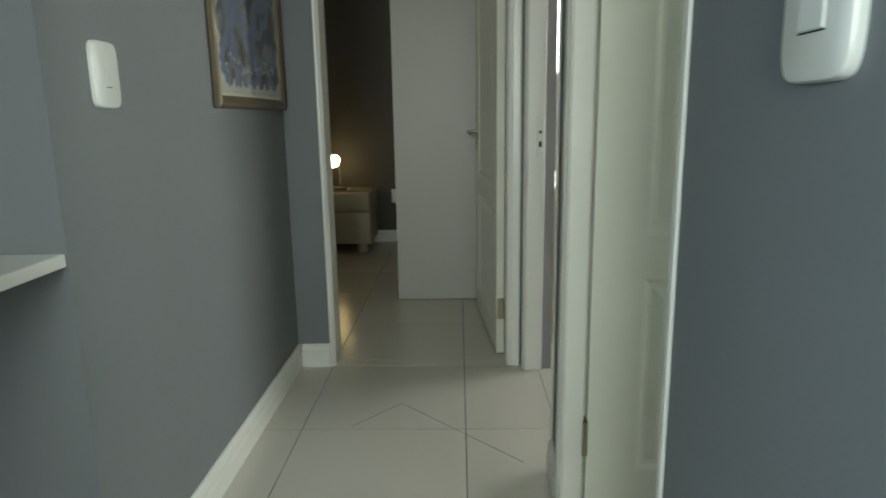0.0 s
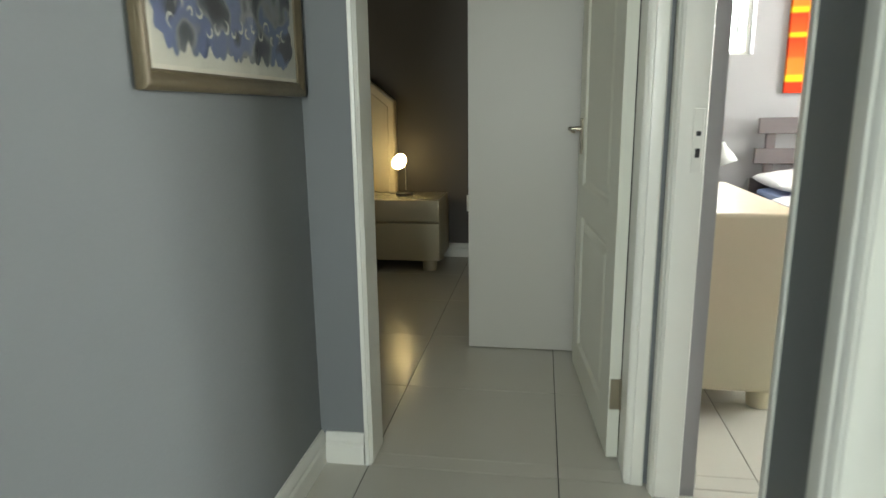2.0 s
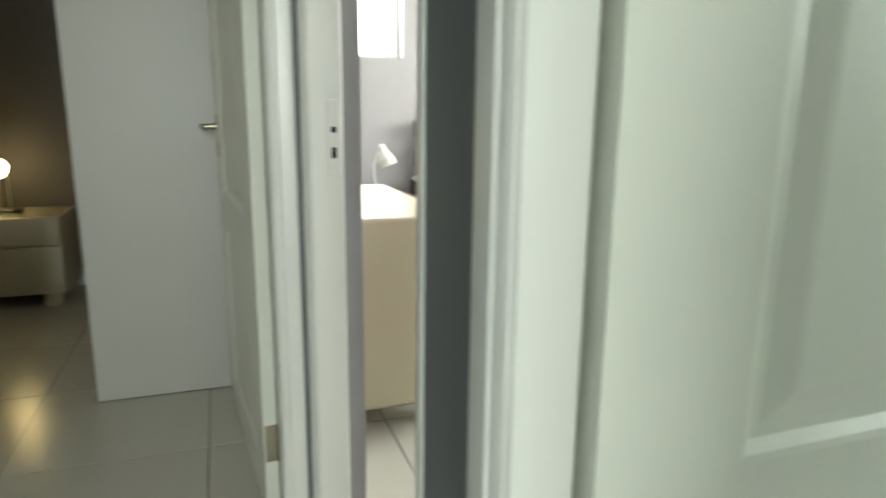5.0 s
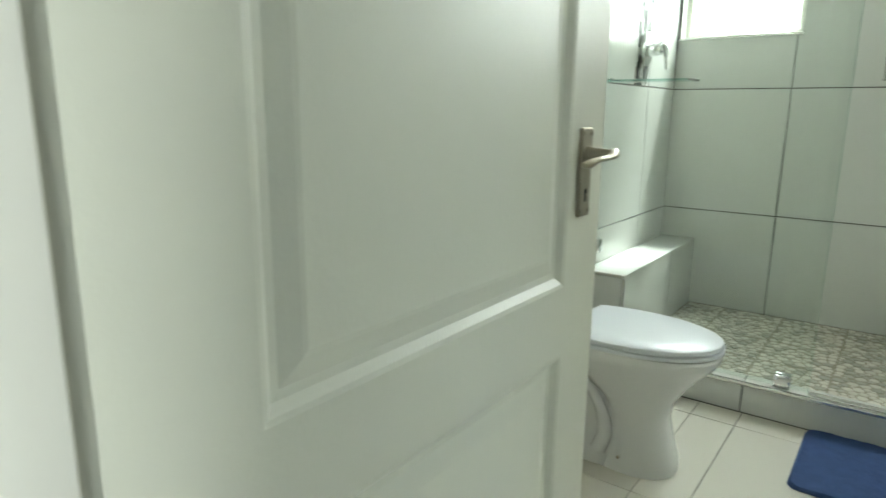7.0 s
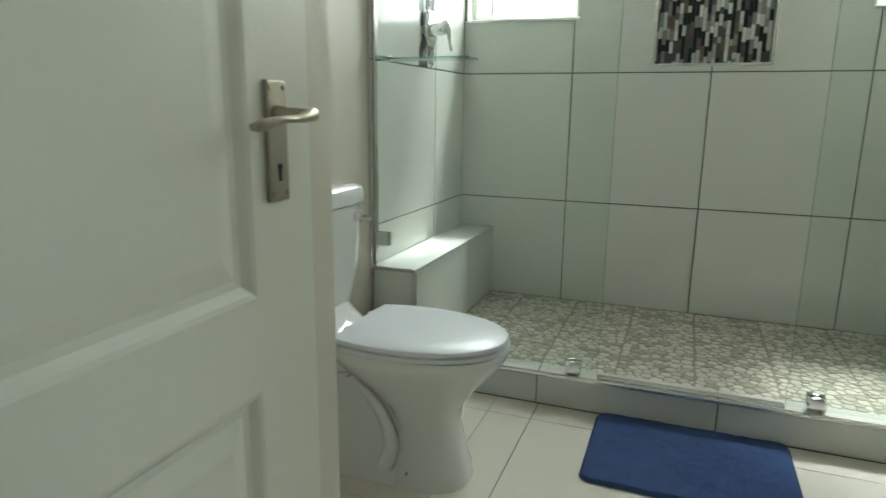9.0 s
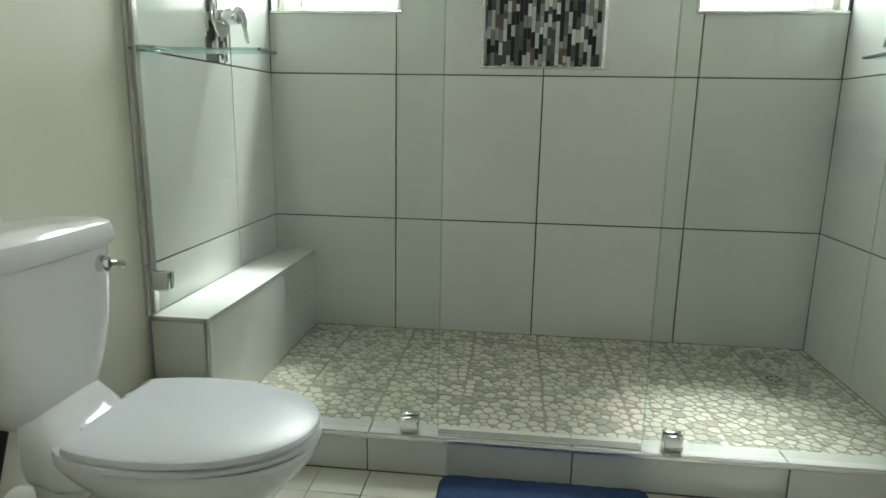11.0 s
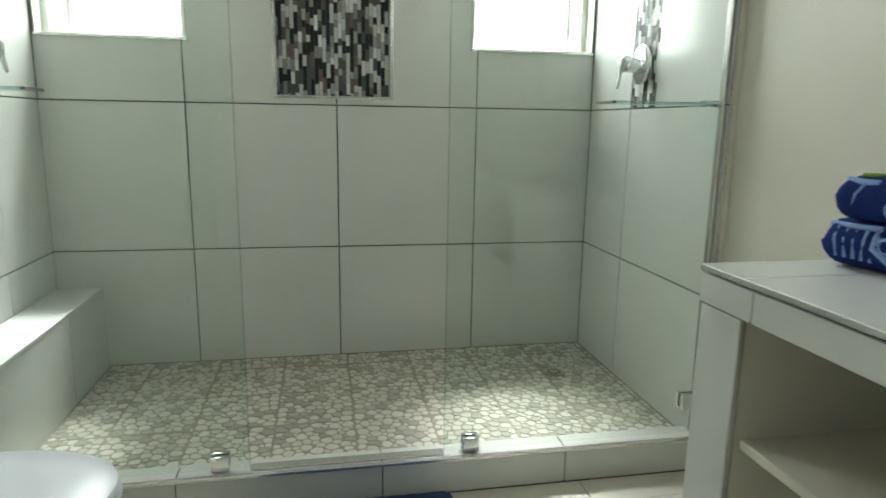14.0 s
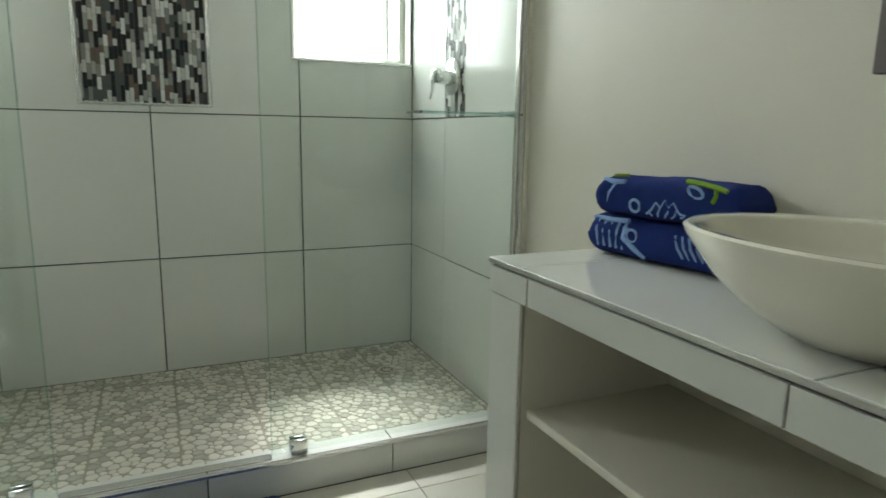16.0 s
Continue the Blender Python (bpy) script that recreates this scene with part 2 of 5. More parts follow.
def thing(name, label, category, at=(0, 0, 0), group="", kind="", rz=0.0):
    ob = new(name)
    ob.matrix_basis = pose(*at, 0, 0, rz)
    return tagged(ob, label, category, group, kind)


def structure(name, bm, mat, label, category="wall", smooth=False):
    return tagged(new(name, finish(name, bm, mat, smooth)), label, category, kind="structure")


def tube(bm, pts, r, n=12, caps=True, scale=None):
    """A round bar along points; r may be one radius or one for each point."""
    rings = []
    pts = [Vector(p) for p in pts]
    for i, p in enumerate(pts):
        d = (pts[min(i + 1, len(pts) - 1)] - pts[max(i - 1, 0)]).normalized()
        a = d.orthogonal().normalized() if i == 0 else (a - d * a.dot(d)).normalized()
        b = d.cross(a)
        rad = r[i] if isinstance(r, (list, tuple)) else r
        rings.append([bm.verts.new(p + (a * math.cos(2 * math.pi * k / n) + b * math.sin(2 * math.pi * k / n)) * rad) for k in range(n)])
    for u, v in zip(rings, rings[1:]):
        for k in range(n):
            bm.faces.new((u[k], u[(k + 1) % n], v[(k + 1) % n], v[k]))
    if caps:
        bm.faces.new(rings[0][::-1])
        bm.faces.new(rings[-1])
    return bm


def smooth_bar(bm, pts, radii, n=14, steps=6):
    """A bar through points on a smooth curve, with radii that follow."""
    P, Q = [Vector(p) for p in pts], []
    rr = []
    for i in range(len(P) - 1):
        a, b, c, d = P[max(i - 1, 0)], P[i], P[i + 1], P[min(i + 2, len(P) - 1)]
        for k in range(steps):
            t = k / steps
            Q.append(0.5 * (2 * b + (c - a) * t + (2 * a - 5 * b + 4 * c - d) * t * t + (3 * b - a - 3 * c + d) * t ** 3))
            rr.append(radii[i] + (radii[i + 1] - radii[i]) * t)
    return tube(bm, [*Q, P[-1]], [*rr, radii[-1]], n)


def loft(bm, rings, close_first=True, close_last=True):
    vv = [[bm.verts.new(p) for p in r] for r in rings]
    n = len(vv[0])
    for u, v in zip(vv, vv[1:]):
        for k in range(n):
            bm.faces.new((u[k], u[(k + 1) % n], v[(k + 1) % n], v[k]))
    if close_first:
        bm.faces.new(vv[0][::-1])
    if close_last:
        bm.faces.new(vv[-1])
    return bm


def oval(cx, cy, z, rx, ry, n=40, power=2.0):
    out = []
    for k in range(n):
        a = 2 * math.pi * k / n
        c, s = math.cos(a), math.sin(a)
        out.append((cx + rx * math.copysign(abs(c) ** (2 / power), c), cy + ry * math.copysign(abs(s) ** (2 / power), s), z))
    return out


def wall(name, axis, a0, a1, u0, u1, z0, z1, holes, mat, label):
    """A wall layer across axis from a0 to a1, with openings (u0, u1, z0, z1)."""
    us = sorted({u0, u1, *[h[0] for h in holes], *[h[1] for h in holes]})
    zs = sorted({z0, z1, *[h[2] for h in holes], *[h[3] for h in holes]})
    bm = bmesh.new()
    for ua, ub in zip(us, us[1:]):
        for za, zb in zip(zs, zs[1:]):
            if any(h[0] <= ua and ub <= h[1] and h[2] <= za and zb <= h[3] for h in holes):
                continue
            if axis == "x":
                box(bm, a0, a1, ua, ub, za, zb)
            else:
                box(bm, ua, ub, a0, a1, za, zb)
    bmesh.ops.remove_doubles(bm, verts=bm.verts, dist=1e-5)
    seen = {}
    for f in bm.faces:
        seen.setdefault(tuple(round(c, 4) for c in f.calc_center_median()), []).append(f)
    bmesh.ops.delete(bm, geom=[f for fs in seen.values() if len(fs) > 1 for f in fs], context="FACES")
    return structure(name, bm, mat, label)


H = 2.5
XL, XR = -0.070, 0.945        # faces of the passage
YD = 3.0                      # wall with the dark bedroom's door
# ---- setting: passage ----
wall("wall_passage_west", "x", XL - 0.11, XL, 1.45, YD, 0, H, [], M_GREY, "grey painted passage wall with a picture")
wall("wall_niche_north", "y", 1.45, 1.56, -0.85, XL - 0.11, 0, H, [], M_GREY, "grey painted side wall of the desk niche")
wall("wall_niche_west", "x", -0.96, -0.85, -2.3, 1.56, 0, H, [(-1.5, -0.4, 0.95, 2.1)], M_GREY, "grey painted back wall of the desk niche with an unseen window")
wall("wall_south", "y", -2.3, -2.2, -0.85, 1.0, 0, H, [(0.0, 0.8, 0.9, 2.1)], M_GREY, "grey painted wall added behind the passage, with an unseen window")
DOOR_H = 2.04
B0, B1 = 1.135, 1.958           # bathroom doorway
R0, R1 = 2.145, 2.950         # second bedroom's doorway
wall("wall_passage_east", "x", XR, XR + 0.055, -2.3, YD, 0, H, [(B0, B1, 0, DOOR_H), (R0, R1, 0, DOOR_H)], M_GREY, "grey painted passage wall with two doorways")
wall("wall_bathroom_west", "x", XR + 0.055, XR + 0.11, 0.14, 2.03, 0, H, [(B0, B1, 0, DOOR_H)], M_CREAM, "cream painted bathroom wall with a doorway")
wall("wall_second_bedroom_west", "x", XR + 0.055, XR + 0.11, 2.03, 6.1, 0, H, [(R0, R1, 0, DOOR_H)], M_ROOM2, "light grey wall with a doorway")
wall("wall_passage_north", "y", YD, YD + 0.06, XL - 0.11, XR, 0, H, [(0.078, 0.884, 0, DOOR_H)], M_GREY, "grey painted wall round the bedroom doorway")
wall("wall_dark_bedroom_south", "y", YD + 0.06, YD + 0.12, -3.0, XR, 0, H, [(0.078, 0.884, 0, DOOR_H)], M_DARK, "charcoal bedroom wall with a doorway")
# dark bedroom
wall("wall_dark_bedroom_north", "y", 5.9, 6.0, -3.0, XR + 0.05, 0, H, [], M_DARK, "charcoal painted bedroom wall behind the bed")
wall("wall_dark_bedroom_east", "x", XR, XR + 0.05, YD + 0.12, 5.9, 0, H, [], M_DARK, "charcoal painted bedroom wall")
wall("wall_dark_bedroom_west", "x", -3.1, -3.0, YD, 6.0, 0, H, [(3.5, 4.7, 0.9, 2.1)], M_DARK, "charcoal painted bedroom wall")
# second bedroom
wall("wall_second_bedroom_north", "y", 5.9, 6.06, 1.055, 4.3, 0, H, [(1.30, 1.985, 1.43, 2.2)], M_ROOM2, "light grey wall with a high window")
wall("wall_second_bedroom_east", "x", 4.2, 4.3, 2.68, 5.9, 0, H, [(3.4, 5.2, 0.85, 2.2)], M_ROOM2, "light grey wall with a large unseen window")
wall("wall_second_bedroom_south", "y", 2.60, 2.68, 2.02, 4.3, 0, H, [], M_ROOM2, "light grey bedroom wall")
wall("wall_vestibule_south", "y", 2.085, 2.14, 1.055, 2.02, 0, H, [], M_ROOM2, "light grey wall beside the second bedroom's doorway")
wall("wall_vestibule_east", "x", 1.965, 2.02, 2.14, 2.60, 0, H, [], M_ROOM2, "light grey return wall")
# bathroom
WIN_L, WIN_R = (1.985, 2.52, 1.425, 2.38), (0.285, 0.825, 1.425, 2.38)
NICHE = (1.172, 1.644, 1.216, 1.92)
wall("wall_bathroom_door_side", "y", 2.03, 2.085, 1.055, 2.02, 0, H, [], M_CREAM, "cream painted wall behind the door")
wall("wall_bathroom_return", "x", 2.02, 2.075, 2.03, 2.545, 0, H, [], M_CREAM, "cream painted return wall beside the toilet")
wall("wall_bathroom_north", "y", 2.545, 2.60, 2.02, 4.31, 0, H, [], M_CREAM, "cream painted bathroom wall behind the toilet")
wall("wall_bathroom_south", "y", 0.14, 0.245, 1.055, 4.31, 0, H, [], M_CREAM, "cream painted wall above the vanity")
wall("wall_shower_back", "x", 4.21, 4.31, 0.245, 2.545, 0, H, [WIN_L, WIN_R, NICHE], M_GROUT, "tiled back wall of the shower with two windows", )
structure("ceiling", boxes((-3.1, 4.4, -2.3, 6.1, H, H + 0.1)), M_CEIL, "white painted plaster ceiling", "ceiling")
floor = structure("floor", boxes((-3.1, 4.4, -2.3, 6.1, -0.14, -0.0035)), M_GROUT, "pale porcelain tiled floor with dark grout", "floor")
ground = structure("ground", boxes((-60, 60, -60, 60, -0.3, -0.16)), M_GROUT, "bare ground outside the house", "ground")

# bright outdoors behind the panes
structure("backdrop", boxes((5.3, 5.32, -0.6, 3.2, 0.2, 2.6)), M_OUT, "bright daylight outside the bathroom windows", "backdrop")
structure("backdrop", boxes((0.4, 3.0, 7.0, 7.02, 0.6, 3.2)), M_OUT, "bright daylight outside the bedroom window", "backdrop")


def window(name, axis, a, u0, u1, z0, z1, bar, mat, label):
    """Frame of four bars and a mullion, with panes, standing across axis at a."""
    w = thing(name, label, "window", kind="structure")
    d, t = 0.05, 0.028

    def put(ua, ub, za, zb, d0, d1):
        return boxes((a + d0, a + d1, ua, ub, za, zb), bevel=0.004) if axis == "x" else boxes((ua, ub, a + d0, a + d1, za, zb), bevel=0.004)
    for r in ((u0, u0 + t, z0, z1), (u1 - t, u1, z0, z1), (u0 + t, u1 - t, z0, z0 + t), (u0 + t, u1 - t, z1 - t, z1)):
        part("window_frame", put(*r, 0, d), mat, w)
    edges = [u0 + t]
    if bar:
        part("mullion", put(bar - 0.010, bar + 0.010, z0 + t, z1 - t, 0, d), mat, w)
        edges += [bar - 0.010, bar + 0.010]
    edges.append(u1 - t)
    for ua, ub in zip(edges[::2], edges[1::2]):
        p = part("pane", put(ua - 0.004, ub + 0.004, z0 + t - 0.004, z1 - t + 0.004, 0.022, 0.028), M_PANE, w, "clear bright glass")
        p.visible_shadow = False
    return w


window("window_1", "x", 4.27, *WIN_L, 2.42, M_WHITE, "white framed bathroom window full of daylight")
window("window_2", "x", 4.27, *WIN_R, 0.37, M_WHITE, "white framed bathroom window full of daylight")
window("window_3", "y", 6.0, 1.30, 1.985, 1.43, 2.2, 1.90, M_WHITE, "white framed high bedroom window")
# unseen; stands where the second bedroom's bright light is taken to enter
window("unseen_window_4", "x", 4.255, 3.4, 5.2, 0.85, 2.2, 4.3, M_WHITE, "wide white framed bedroom window, unseen")
# unseen; added so that daylight enters the passage from the south
window("unseen_window_5", "y", -2.29, 0.0, 0.8, 0.9, 2.1, 0.40, M_WHITE, "unseen white framed window added behind the passage for light")

# unseen; added as the opening for the lamp that lights the east wall
window("unseen_window_6", "x", -0.95, -1.5, -0.4, 0.95, 2.1, -0.95, M_WHITE, "unseen white framed window added above the desk for light")
# unseen; added to give the dark bedroom soft light from the west
window("unseen_window_7", "x", -3.09, 3.5, 4.7, 0.9, 2.1, 4.1, M_WHITE, "unseen white framed window added to the dark bedroom for light")

# ---- baseboards and door linings ----


def baseboard(x0, y0, x1, y1, nx, ny, label="white moulded baseboard"):
    """Moulded board 105 mm high along a wall; (nx, ny) points into the room."""
    prof = [(0.0, 0.0), (0.018, 0.0), (0.018, 0.058), (0.013, 0.068), (0.015, 0.078), (0.012, 0.092), (0.006, 0.104), (0.0, 0.104)]
    bm = bmesh.new()
    loft(bm, [[(x + nx * d, y + ny * d, z) for d, z in prof] for x, y in ((x0, y0), (x1, y1))])
    return structure("baseboard", bm, M_WHITE, label, "baseboard")


baseboard(XL, 1.45, XL, YD, 1, 0)
baseboard(XL + 0.018, YD, 0.072, YD, 0, -1)
baseboard(XR, -2.2, XR, 1.13, -1, 0)
baseboard(XR, 1.990, XR, 2.143, -1, 0)
baseboard(-3.0, 5.9, 0.94, 5.9, 0, -1)
baseboard(1.06, 5.9, 4.19, 5.9, 0, -1)
baseboard(1.055, 3.0, 1.055, 5.88, 1, 0)


def door_lining(name, axis, face, back, u0, u1, side, label, arch=(True, True), aw=0.06, depth=1.0, aw0=None):
    """Lining boards and moulded architraves of a doorway; side: where the face looks along the axis; depth: share of the wall that the hinge lining covers."""
    f = thing(name, label, "door frame", kind="structure")

    def put(aa, ab, ua, ub, za, zb, bev=0.003):
        aa, ab = min(aa, ab), max(aa, ab)
        return boxes((aa, ab, ua, ub, za, zb), bevel=bev) if axis == "x" else boxes((ua, ub, aa, ab, za, zb), bevel=bev)
    t, wide = 0.02, aw
    far = face + (back - face) * depth
    part("jamb", put(face + side * 0.004, back - side * 0.004, u0 + 0.001, u0 + t, 0, DOOR_H - t), M_WHITE, f)
    part("jamb", put(face + side * 0.004, far - side * 0.004, u1 - t, u1 - 0.001, 0, DOOR_H - t), M_WHITE, f)
    part("head", put(face + side * 0.004, back - side * 0.004, u0 + 0.001, u1 - 0.001, DOOR_H - t, DOOR_H - 0.001), M_WHITE, f)
    for k in range(2):
        if arch[k]:
            s = 1 if k else -1
            inner = u1 - t + 0.004 if k else u0 + t - 0.004
            aw = aw0 if aw0 and not k else wide
            prof = [(0.0, 0.0045), (0.0, 0.010), (min(0.004, aw * 0.15), 0.013), (aw * 0.28, 0.0145), (aw * 0.34, 0.018), (aw * 0.75, 0.0205), (aw * 0.92, 0.020), (aw, 0.015), (aw, 0.0045)]
            bm = bmesh.new()
            rows = []
            for z in (0.0, DOOR_H + 0.06):
                rows.append([((face + side * (d - 0.004), inner + s * w, z) if axis == "x" else (inner + s * w, face + side * (d - 0.004), z)) for w, d in prof])
            loft(bm, rows)
            part("architrave", bm, M_WHITE, f, smooth=True)
    return f


door_lining("door_frame_1", "x", XR, XR + 0.11, B0, B1, -1, "white painted bathroom door frame", (False, True), aw=0.046, depth=0.44)
frame2 = door_lining("door_frame_2", "x", XR, XR + 0.11, R0, R1, -1, "white bedroom door frame with a strike plate", (False, True), aw=0.046, depth=0.58)
door_lining("door_frame_3", "y", YD, YD + 0.12, 0.078, 0.884, -1, "white door frame of the dark bedroom", aw=0.052, aw0=0.020)
# strike plate in the lining of the second bedroom's doorway
sp = part("strike_plate", boxes((0.978, 1.004, R1 - 0.0235, R1 - 0.0195, 0.93, 1.09), bevel=0.001), M_WHITE, frame2, "painted-over strike plate")
for za, zb in ((0.968, 0.991), (1.022, 1.034)):
    part("latch_slot", boxes((0.986, 0.997, R1 - 0.0250, R1 - 0.0236, za, zb)), M_SLOT, sp)

# ---- doors ----


def panel_face(bm, u0, u1, z0, z1, y, s):
    """Moulded panel: a sunk groove and a raised field; s: outward side along y."""
    prof = ((0.0, 0.0), (0.006, -0.002), (0.016, -0.010), (0.026, -0.011), (0.050, -0.004), (0.056, -0.003))
    rings = []
    for d, h in prof:
        rings.append([bm.verts.new(p) for p in ((u0 + d, y + s * h, z0 + d), (u1 - d, y + s * h, z0 + d), (u1 - d, y + s * h, z1 - d), (u0 + d, y + s * h, z1 - d))])
    for a, b in zip(rings, rings[1:]):
        for k in range(4):
            bm.faces.new((a[k], a[(k + 1) % 4], b[(k + 1) % 4], b[k]))
    bm.faces.new(rings[-1])


def lever_handle(parent, u, z, y, s, toward):
    """Backplate with a keyhole and a scrolled lever."""
    h = part("backplate", boxes((u - 0.019, u + 0.019, min(y, y + s * 0.007), max(y, y + s * 0.007), z - 0.086, z + 0.054), bevel=0.0025, seg=2), M_NICKEL, parent, "worn satin nickel backplate")
    bm = bmesh.new()
    q = z + 0.014
    tube(bm, [(u, y + s * 0.006, q), (u, y + s * 0.02, q), (u, y + s * 0.046, q)], [0.012, 0.009, 0.008], 16)
    k = toward
    smooth_bar(bm, [(u - k * 0.012, y + s * 0.046, q + 0.001), (u + k * 0.008, y + s * 0.052, q), (u + k * 0.032, y + s * 0.054, q - 0.003), (u + k * 0.060, y + s * 0.053, q - 0.004), (u + k * 0.082, y + s * 0.048, q - 0.009), (u + k * 0.096, y + s * 0.044, q - 0.011)], [0.0085, 0.007, 0.0042, 0.0042, 0.0068, 0.004], 14)
    part("lever", bm, M_NICKEL, h, smooth=True)
    bm = bmesh.new()
    tube(bm, [(u, y + s * 0.0066, z - 0.046), (u, y + s * 0.0076, z - 0.046)], 0.0045, 14)
    box(bm, u - 0.0028, u + 0.0028, min(y + s * 0.0066, y + s * 0.0076), max(y + s * 0.0066, y + s * 0.0076), z - 0.062, z - 0.047)
    part("keyhole", bm, M_SLOT, h)
    for du in (-0.013, 0.013):
        for dz in (0.045, -0.077):
            part("screw", tube(bmesh.new(), [(u + du, y + s * 0.0066, z + dz), (u + du, y + s * 0.0084, z + dz)], 0.0032, 10), M_NICKEL, h)
    return h


def panel_door(name, label, w, at, rz, handle_z=1.0, lever=1, t=0.035):
    """Leaf with its hinge edge at the origin, along +x, its seen face towards -y."""
    d = thing(name, label, "door", at, kind="structure", rz=rz)
    h = DOOR_H - 0.035
    a, b = 0.135, w - 0.12
    lo, mid0, mid1, hi = 0.125, 0.675, 0.79, h - 0.13
    z = 0.008
    bm = boxes((0, a, 0, t, z, z + h), (b, w, 0, t, z, z + h), (a, b, 0, t, z, lo), (a, b, 0, t, mid0, mid1), (a, b, 0, t, hi, z + h))
    bmesh.ops.remove_doubles(bm, verts=bm.verts, dist=1e-5)
    leaf = part("leaf", bm, M_DOOR, d)
    for z0, z1 in ((lo, mid0), (mid1, hi)):
        for y, s in ((0.0, -1), (t, 1)):
            bm = bmesh.new()
            panel_face(bm, a, b, z0, z1, y, s)
            part("panel", bm, M_DOOR, d)
    u = w - 0.075
    lever_handle(leaf, u, handle_z, 0.0, -1, -lever)
    lever_handle(leaf, u, handle_z, t, 1, -lever)
    for hz in (0.224, 1.80):
        bm = boxes((-0.0015, 0.0005, 0.004, t - 0.004, hz - 0.05, hz + 0.05))
        tube(bm, [(-0.006, -0.004, hz - 0.05), (-0.006, -0.004, hz + 0.05)], 0.0075, 12)
        box(bm, -0.004, -0.0016, -0.004, t - 0.006, hz - 0.05, hz + 0.05)
        part("hinge", bm, M_NICKEL, d, "steel butt hinge")
    return d


panel_door("door_1", "white moulded panel door standing open into the bathroom", 0.838, (1.004, 1.922, 0), 0.0, 0.985, t=0.044)
panel_door("door_2", "white moulded panel door standing open into the dark bedroom", 0.80, (0.861, 3.124, 0), 95.0, 1.0)

# ---- passage things ----
def switch_plate(at, side, hy, hz, label, rockers):
    """Rounded plate with its rockers; side: the way that it looks along x."""
    sw = thing("light_switch", label, "switch", at)
    rows = []
    for d, k in ((0.0, 1.0), (0.006, 1.0), (0.010, 0.965), (0.0125, 0.88)):
        rows.append([(side * d, y, z) for y, z, _ in oval(0, 0, 0, hy - 0.05 * (1 - k), hz - 0.05 * (1 - k), 48, 6.0)])
    part("plate", loft(bmesh.new(), rows), M_SWITCH, sw, smooth=True)
    for z, h, w in rockers:
        part("rocker", boxes((*sorted((side * 0.0115, side * 0.0145)), -w, w, z - h, z + h), bevel=0.0012), M_SWITCH, sw)
        part("gap", boxes((*sorted((side * 0.0115, side * 0.0128)), -w - 0.001, w + 0.001, z - h - 0.0016, z - h - 0.0002)), M_SLOT, sw)


switch_plate((XL, 1.645, 1.19), 1, 0.048, 0.067, "white plastic light switch on the grey wall", ((0.0, 0.024, 0.010),))
switch_plate((XR, 0.838, 1.192), -1, 0.050, 0.074, "white plastic double light switch on the grey wall", ((0.026, 0.019, 0.018), (-0.016, 0.019, 0.018)))


